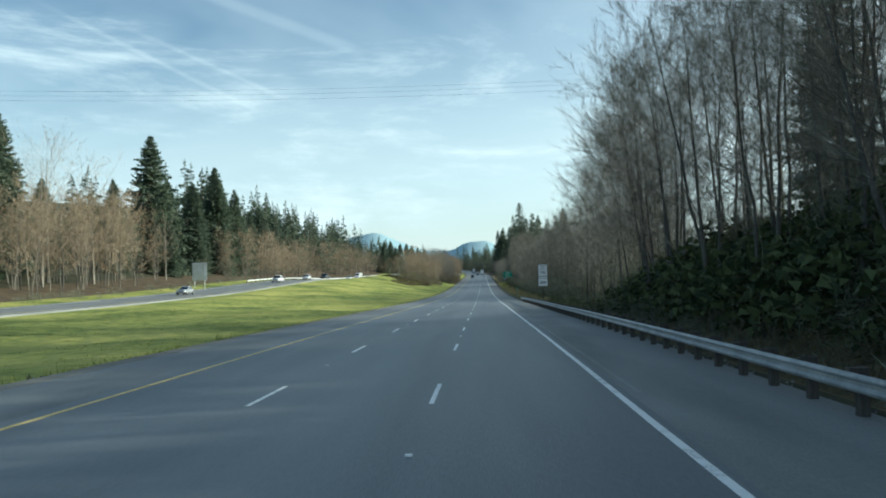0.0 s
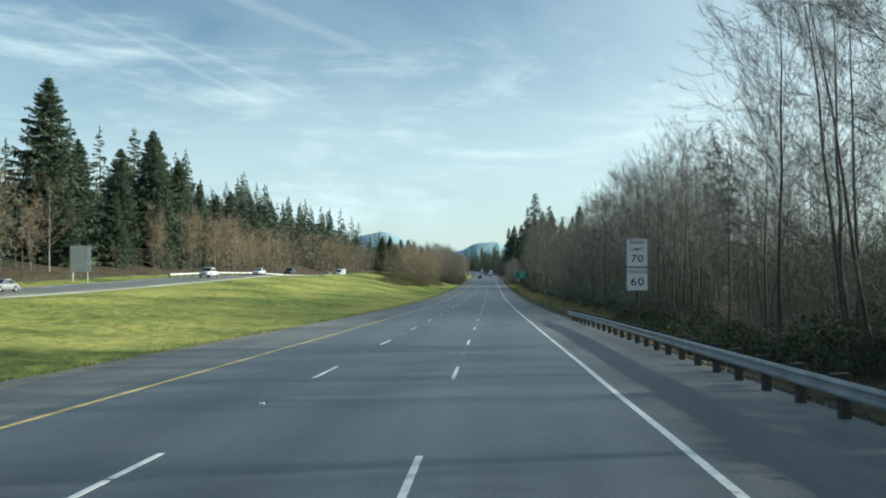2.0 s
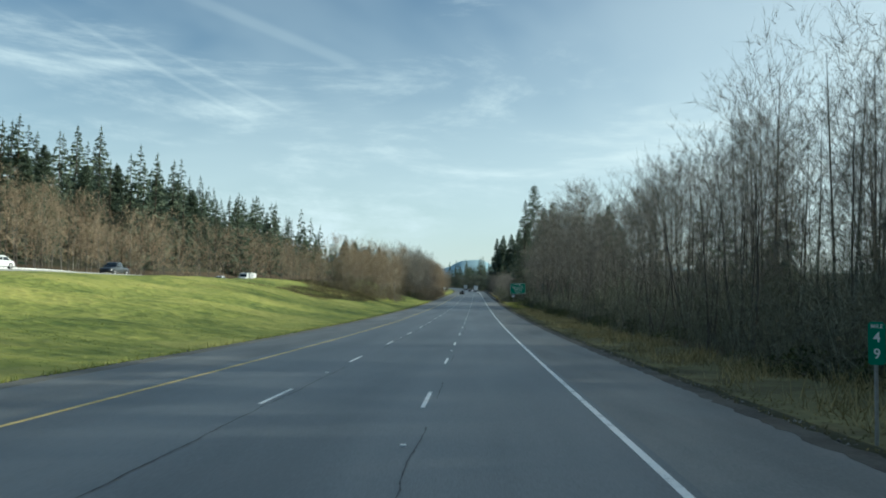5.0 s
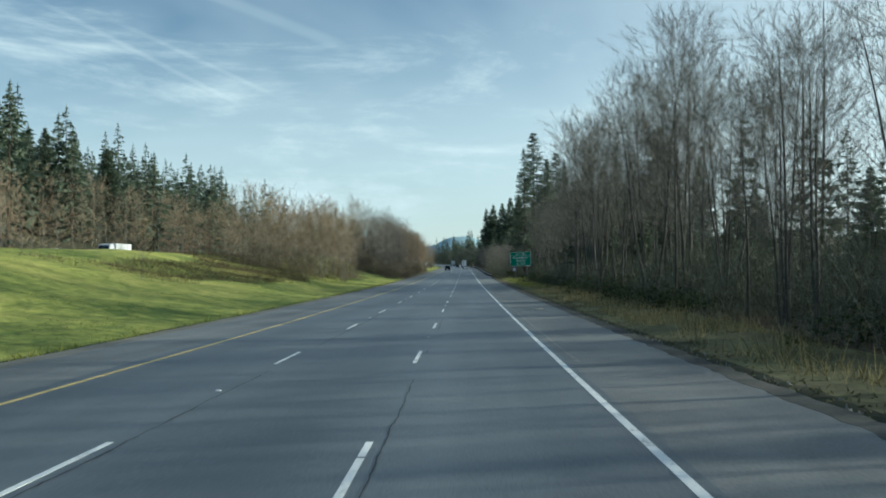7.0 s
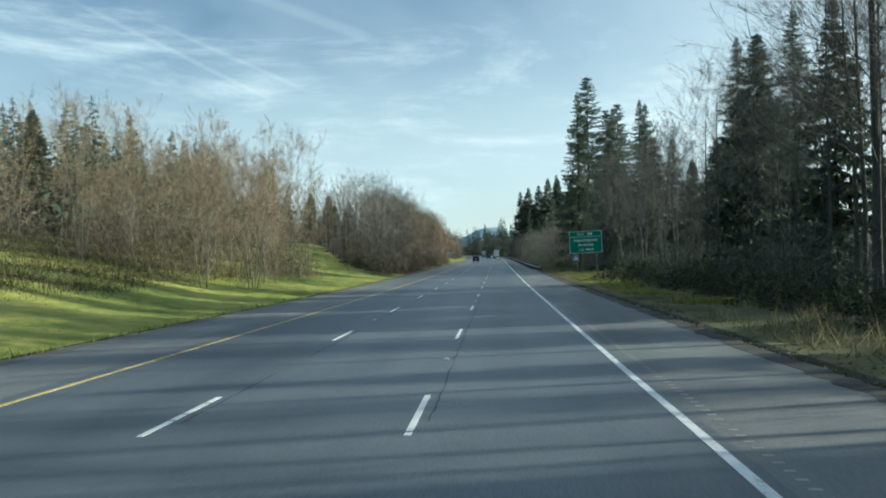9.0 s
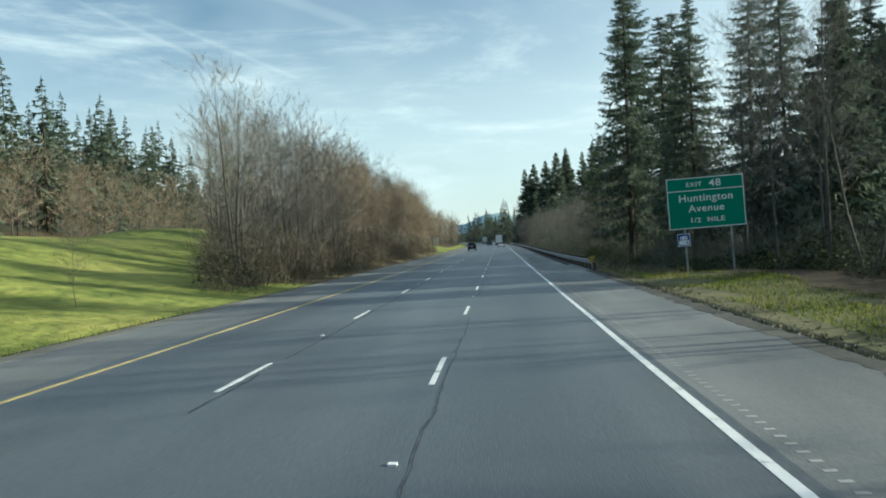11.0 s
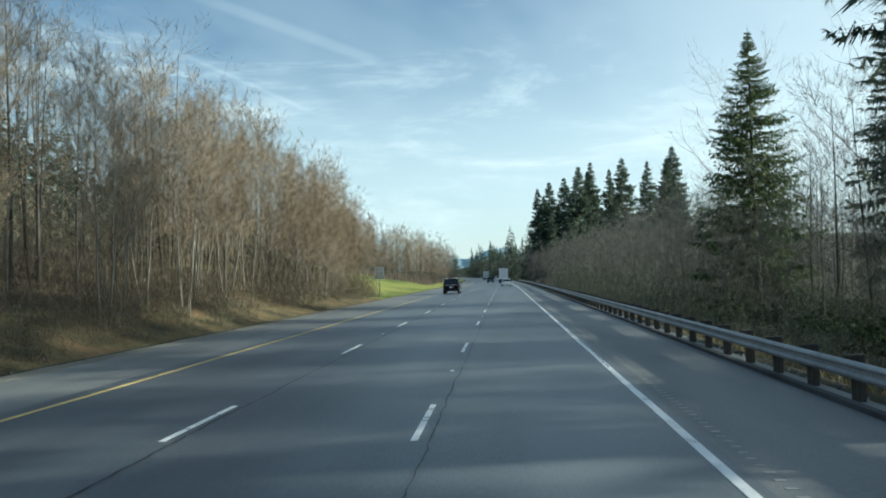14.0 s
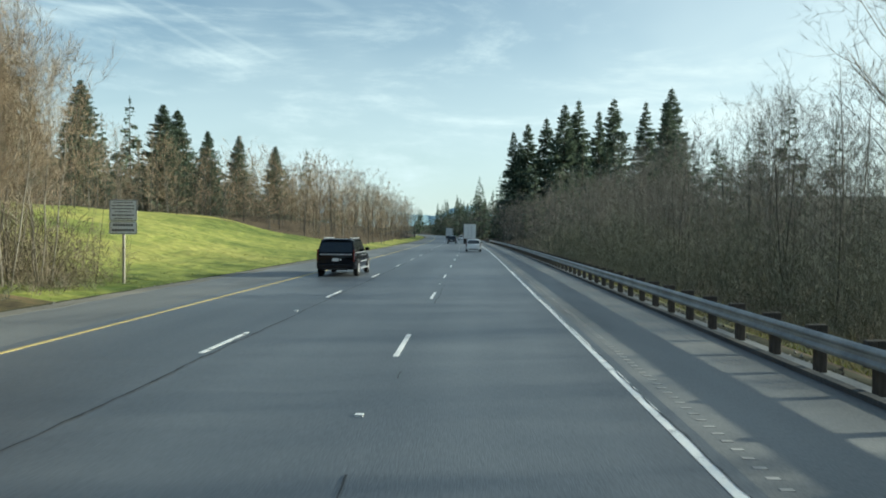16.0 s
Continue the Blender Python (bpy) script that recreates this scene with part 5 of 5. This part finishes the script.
def loft(stations, half_bottom, half_top, power=1.0):
    """Body from stations (y, z_low, z_high): sides lean in towards the top."""
    bm = bmesh.new()
    rows_ = []
    for y, z0, z1, k in stations:
        ring = []
        for u, w in ((0, .90), (.10, 1.0), (.45, 1.02), (.8, 1.0), (.95, .975), (1.0, .90)):
            half = (half_bottom + (half_top - half_bottom) * u ** 1.5) * w * k
            ring.append((half, y, z0 + (z1 - z0) * u))
        ring = ring + [(-a, b, c) for a, b, c in reversed(ring)]
        rows_.append([bm.verts.new(q) for q in ring])
    for a, b in zip(rows_, rows_[1:]):
        m = len(a)
        for j in range(m):
            bm.faces.new((a[j], a[(j + 1) % m], b[(j + 1) % m], b[j]))
    bm.faces.new(rows_[0])
    bm.faces.new(rows_[-1][::-1])
    bmesh.ops.recalc_face_normals(bm, faces=bm.faces[:])
    return bm


def slab(pts, t):
    """A thick plate over a polygon; t: the vector of its thickness."""
    bm = bmesh.new()
    a = [bm.verts.new(q) for q in pts]
    b = [bm.verts.new(Vector(q) + Vector(t)) for q in pts]
    bm.faces.new(a)
    bm.faces.new(b[::-1])
    for i in range(len(a)):
        j = (i + 1) % len(a)
        bm.faces.new((a[j], a[i], b[i], b[j]))
    bmesh.ops.recalc_face_normals(bm, faces=bm.faces[:])
    return bm


def vehicle(name, label, paint, L, W, H, hood, belt, wheel_r, rear_slope, front_slope, cabin_back, at, group="", trim=CHROME, pickup=False, rails=False):
    """A passenger vehicle; the nose points to +y, the tail is at y = 0."""
    t = thing(name, label, "car", group, at=at)
    hw = W / 2
    low = .26 if H < 1.6 else .34
    st = [(0, low + .16, belt - .10, .90), (.06, low + .06, belt - .02, .97), (.35, low, belt, 1), (L * .45, low, belt + .01, 1), (L - hood, low, belt + .01, 1),
          (L - hood + .25, low, belt - .01, 1), (L - .55, low, belt - .09, .985), (L - .16, low + .04, belt - .16, .93), (L, low + .14, belt - .30, .84)]
    part("body", loft(st, hw, hw * .95), paint, t, smooth=True)
    # the wheel arches as dark liners, then wheels
    ya, yb = L * .185, L - .93
    for y in (ya, yb):
        for sx in (-1, 1):
            b = lathe([(wheel_r * .70, 0), (wheel_r * 1.17, 0), (wheel_r * 1.20, -.03), (wheel_r * 1.17, -.05)], 28, 0)
            bmesh.ops.scale(b, vec=(sx, 1, 1), verts=b.verts[:])
            bmesh.ops.translate(b, vec=(sx * (hw * 1.022), y, wheel_r), verts=b.verts[:])
            part("wheel_arch", b, TRIM, t)
            wheel(t, sx * (hw - .085), y, wheel_r, .25, sx)
    # cabin
    yf, yr = L - hood, cabin_back
    roof_f, roof_r = yf - front_slope, yr + rear_slope
    cab = bmesh.new()
    ring = []
    for y, z, h in ((yr, belt - .03, hw * .945), (roof_r, H - .07, hw * .80), (roof_r + .25, H - .01, hw * .76), ((roof_f + roof_r) / 2, H, hw * .77), (roof_f - .2, H - .02, hw * .76), (roof_f, H - .07, hw * .79), (yf, belt - .03, hw * .945)):
        ring.append(((h, y, z), (-h, y, z), (h * .86, y, z + .035 if z > belt + .1 else z), (-h * .86, y, z + .035 if z > belt + .1 else z)))
    left = [cab.verts.new(r[0]) for r in ring]
    l2 = [cab.verts.new(r[2]) for r in ring]
    r2 = [cab.verts.new(r[3]) for r in ring]
    right = [cab.verts.new(r[1]) for r in ring]
    for seq in ((left, l2), (l2, r2), (r2, right)):
        for i in range(len(ring) - 1):
            cab.faces.new((seq[0][i], seq[0][i + 1], seq[1][i + 1], seq[1][i]))
    cab.faces.new(left)
    cab.faces.new(right[::-1])
    bmesh.ops.recalc_face_normals(cab, faces=cab.faces[:])
    part("cabin", cab, paint, t, smooth=False)
    # side windows
    gl, gh = belt + .03, H - .13
    lean = lambda z: hw * (.945 + (.80 - .945) * (z - belt + .03) / (H - .07 - belt + .03)) + .004
    cuts = [yr + .22 + rear_slope * .1, yr + (yf - yr) * .30, yr + (yf - yr) * .58, yf - front_slope * .30]
    if yf - yr < 2.3:
        cuts = [yr + .2, yr + (yf - yr) * .5, yf - front_slope * .3]
    for i, (c0, c1) in enumerate(zip(cuts, cuts[1:])):
        first, last = i == 0, i == len(cuts) - 2
        a, b = c0 + .04, c1 - .04
        for sx in (-1, 1):
            pts = [(sx * lean(gl), a, gl), (sx * lean(gl), b, gl), (sx * lean(gh), b - (front_slope * .62 if last else 0), gh), (sx * lean(gh), a + (rear_slope * .75 if first else 0), gh)]
            part("side_window", slab(pts, (sx * .006, 0, 0)), GLASS, t, "dark tinted window")
    # rear window and windscreen
    def lie(u, y0, z0, y1, z1):
        return y0 + (y1 - y0) * u, z0 + (z1 - z0) * u
    for y0, y1, nm, sgn in ((yr, roof_r, "rear_window", -1), (yf, roof_f, "windscreen", 1)):
        pa, pb = lie(.10, y0, belt - .03, y1, H - .07), lie(.90, y0, belt - .03, y1, H - .07)
        wa, wb = hw * .86, hw * .74
        pts = [(-wa, pa[0], pa[1] + .004), (wa, pa[0], pa[1] + .004), (wb, pb[0], pb[1] + .034), (-wb, pb[0], pb[1] + .034)]
        part(nm, slab(pts, (0, sgn * .014, .004)), GLASS, t, "dark tinted glass")
    # tail: lamps, bumper, plate, chrome strip
    zt = belt - .16
    for sx in (-1, 1):
        tall = .62 if H > 1.8 else .30
        wide = .07 if H > 1.8 else .11
        part("tail_lamp", box(*sorted((sx * hw * .955, sx * hw * (.955 - wide))), -.015, .12, zt - tall * .45, zt + tall * .55, .015), TAIL, t, "red tail lamp")
        part("headlamp", box(*sorted((sx * hw * .84, sx * hw * .55)), L - .13, L - .03, belt - .42, belt - .28, .02), LENS, t, "clear headlamp")
        m = join(box(*sorted((sx * (hw * .97), sx * (hw + .20))), yf - .42, yf - .30, belt + .06, belt + .24, .03))
        part("wing_mirror", m, paint if paint is not WHITE_PAINT else TRIM, t)
    part("bumper", box(-hw * .93, hw * .93, -.09, .12, low + .05, low + .30, .05, 2), paint if pickup is False else CHROME, t)
    part("bumper_step", box(-hw * .62, hw * .62, -.10, .05, low + .0, low + .10, .02), TRIM, t)
    part("number_plate", box(-.16, .16, -.035, .0, zt - .26, zt - .11, .004), SIGN_WHITE, t, "white number plate with a plain bar")
    part("grille", box(-hw * .5, hw * .5, L - .06, L + .01, low + .22, belt - .34, .02), TRIM, t)
    if trim is CHROME:
        part("tailgate_strip", box(-hw * .80, hw * .80, -.022, .06, belt - .09, belt - .05, .006), CHROME, t, "chrome tailgate strip")
        for sx in (-1, 1):
            xa = sx * (hw * 1.02)
            part("side_strip", box(*sorted((xa, xa + sx * .015)), ya + .65, yb - .60, low + .36, low + .42, .004), CHROME, t, "chrome side moulding")
            part("running_board", box(*sorted((xa - sx * .10, xa + sx * .05)), ya + .55, yb - .55, low - .02, low + .05, .02), CHROME, t, "bright running board")
            for y in (L * .40, L * .60):
                part("door_handle", box(*sorted((xa - sx * .02, xa + sx * .02)), y, y + .22, belt - .17, belt - .12, .008), CHROME, t)
            part("window_strip", box(*sorted((sx * hw * .955, sx * hw * .985)), yr + .2, yf - .1, belt - .005, belt + .025, .004), CHROME, t)
    if rails:
        for sx in (-1, 1):
            part("roof_rail", box(*sorted((sx * hw * .70, sx * hw * .64)), roof_r + .1, roof_f - .1, H + .025, H + .075, .015), CHROME, t, "bright roof rail")
        part("spoiler", box(-hw * .74, hw * .74, roof_r - .16, roof_r + .12, H - .06, H - .015, .015), paint, t)
        part("badge", box(.22, .30, -.028, -.005, zt - .22, zt - .14, .01), SIGN_WHITE, t)
    return t


def pickup_bed(t, paint, L, W, belt, cabin_back):
    hw = W / 2
    part("bed_floor", box(-hw * .84, hw * .84, .12, cabin_back - .05, belt + .012, belt + .03), TRIM, t)
    return t


def suv(at, label, paint, group="", **kw):
    return vehicle("suv", label, paint, 5.65, 2.02, 1.90, 1.55, 1.20, .41, .38, .75, .03, at, group, rails=True, **kw)


def small_car(at, label, paint, group=""):
    return vehicle("car", label, paint, 4.6, 1.82, 1.48, 1.25, .92, .33, .85, 1.0, .55, at, group, trim=None)


def crossover(at, label, paint, group=""):
    return vehicle("crossover", label, paint, 4.5, 1.84, 1.68, 1.15, 1.02, .35, .35, .8, .04, at, group, trim=None)


def pickup(at, label, paint, group=""):
    t = vehicle("pickup_truck", label, paint, 5.6, 1.98, 1.84, 1.45, 1.12, .39, .16, .75, 2.0, at, group, trim=None, pickup=True)
    return pickup_bed(t, paint, 5.6, 1.98, 1.12, 2.0)


def trailer(name, at, label, length, tall=4.05, group=""):
    t = thing(name, label, "truck", group, at=at)
    w = 1.28
    part("box", box(-w, w, 0, length, 1.12, tall, .03), BOX_WHITE, t, "white ribbed cargo box")
    for sx in (-1, 1):
        part("corner_post", box(*sorted((sx * (w - .09), sx * (w + .012))), -.012, .09, 1.10, tall + .01, .008), ALU, t)
        part("door", box(*sorted((sx * .02, sx * (w - .10))), -.03, -.002, 1.20, tall - .12, .008), BOX_WHITE, t)
        part("lock_rod", pole(sx * .35, -.045, 1.2, tall - .12, .018), ALU, t)
        part("tail_lamp", box(*sorted((sx * .75, sx * 1.05)), -.05, -.01, 1.0, 1.1, .01), TAIL, t, "red tail lamp")
        part("mud_flap", box(*sorted((sx * .55, sx * 1.15)), .20, .22, .25, 1.0), TRIM, t)
        for i in range(int(length / 1.2)):
            part("rib", box(*sorted((sx * w, sx * (w + .015))), .5 + 1.2 * i, .56 + 1.2 * i, 1.25, tall - .1), ALU, t)
    part("chassis", box(-.45, .45, .1, length, .85, 1.12, .02), TRIM, t)
    part("under_guard", join(box(-1.1, 1.1, -.02, .08, .48, .60, .01), box(-.7, -.6, .0, .08, .58, .9), box(.6, .7, .0, .08, .58, .9)), TRIM, t)
    for y in (1.1, 2.4) if length > 9 else (1.6,):
        for sx in (-1, 1):
            wheel(t, sx * 1.02, y, .50, .5, sx, 5)
    # tractor
    y = length + .5
    part("cab", loft([(y, .95, 3.0, .96), (y + .3, .7, 3.3, 1), (y + 1.5, .7, 3.2, 1), (y + 2.0, .7, 2.1, 1), (y + 3.4, .6, 1.8, .92), (y + 3.6, .6, 1.5, .86)], 1.2, 1.12), BOX_WHITE, t, "white tractor cab")
    part("windscreen", slab([(-1.0, y + 2.03, 2.15), (1.0, y + 2.03, 2.15), (.95, y + 1.62, 3.0), (-.95, y + 1.62, 3.0)], (0, .02, .01)), GLASS, t)
    part("grille", box(-.7, .7, y + 3.55, y + 3.66, .7, 1.45, .03), CHROME, t)
    part("frame", box(-.4, .4, length - 1.5, y + 3.3, .62, .9), TRIM, t)
    for yy in (length - .9, y + 2.7):
        for sx in (-1, 1):
            wheel(t, sx * 1.02, yy, .50, .42, sx, 5)
    return t


def flow(s, x, z=0.0, turn=0.0):
    slope = math.degrees(math.atan(float(np.interp(s, *GRADE))))
    return Matrix.Translation(place(s, x, z + .012)) @ pose(0, 0, 0, 0, 0, turn) @ pose(0, 0, 0, slope if turn == 0 else -slope)


suv(flow(502.3, -5.5), "black long sport utility vehicle with chrome strips and tinted glass", BLACK_PAINT)
small_car(flow(556, 1.75), "white saloon car with a dark rear window", WHITE_PAINT)
trailer("semi_truck", flow(619, 2.0), "white box semi trailer behind a white cab", 15.5)
crossover(flow(623, -1.7), "dark grey sport utility vehicle with tinted glass", GREY_PAINT)
trailer("semi_truck", flow(760, -1.6), "grey-white semi trailer far ahead", 15.5)
small_car(flow(700, 1.6), "white car far ahead", WHITE_PAINT)
for kind, s, x, paint, label in ((small_car, 140, -54, SILVER_PAINT, "silver saloon car on the opposite carriageway"),
                                 (pickup, 201, -53, WHITE_PAINT, "white pickup truck on the opposite carriageway"),
                                 (small_car, 227, -51.5, WHITE_PAINT, "white saloon car on the opposite carriageway"),
                                 (pickup, 256, -52, GREY_PAINT, "dark grey pickup truck on the opposite carriageway"),
                                 (small_car, 300, -51.6, WHITE_PAINT, "white saloon car on the opposite carriageway")):
    kind(flow(s, x, opp_z(s), 180), label, paint, "oncoming cars")
trailer("box_truck", flow(316, -50.3, opp_z(316), 180) @ Matrix.Scale(.78, 4), "small white box truck on the opposite carriageway", 6.4, 3.4, "oncoming trucks")
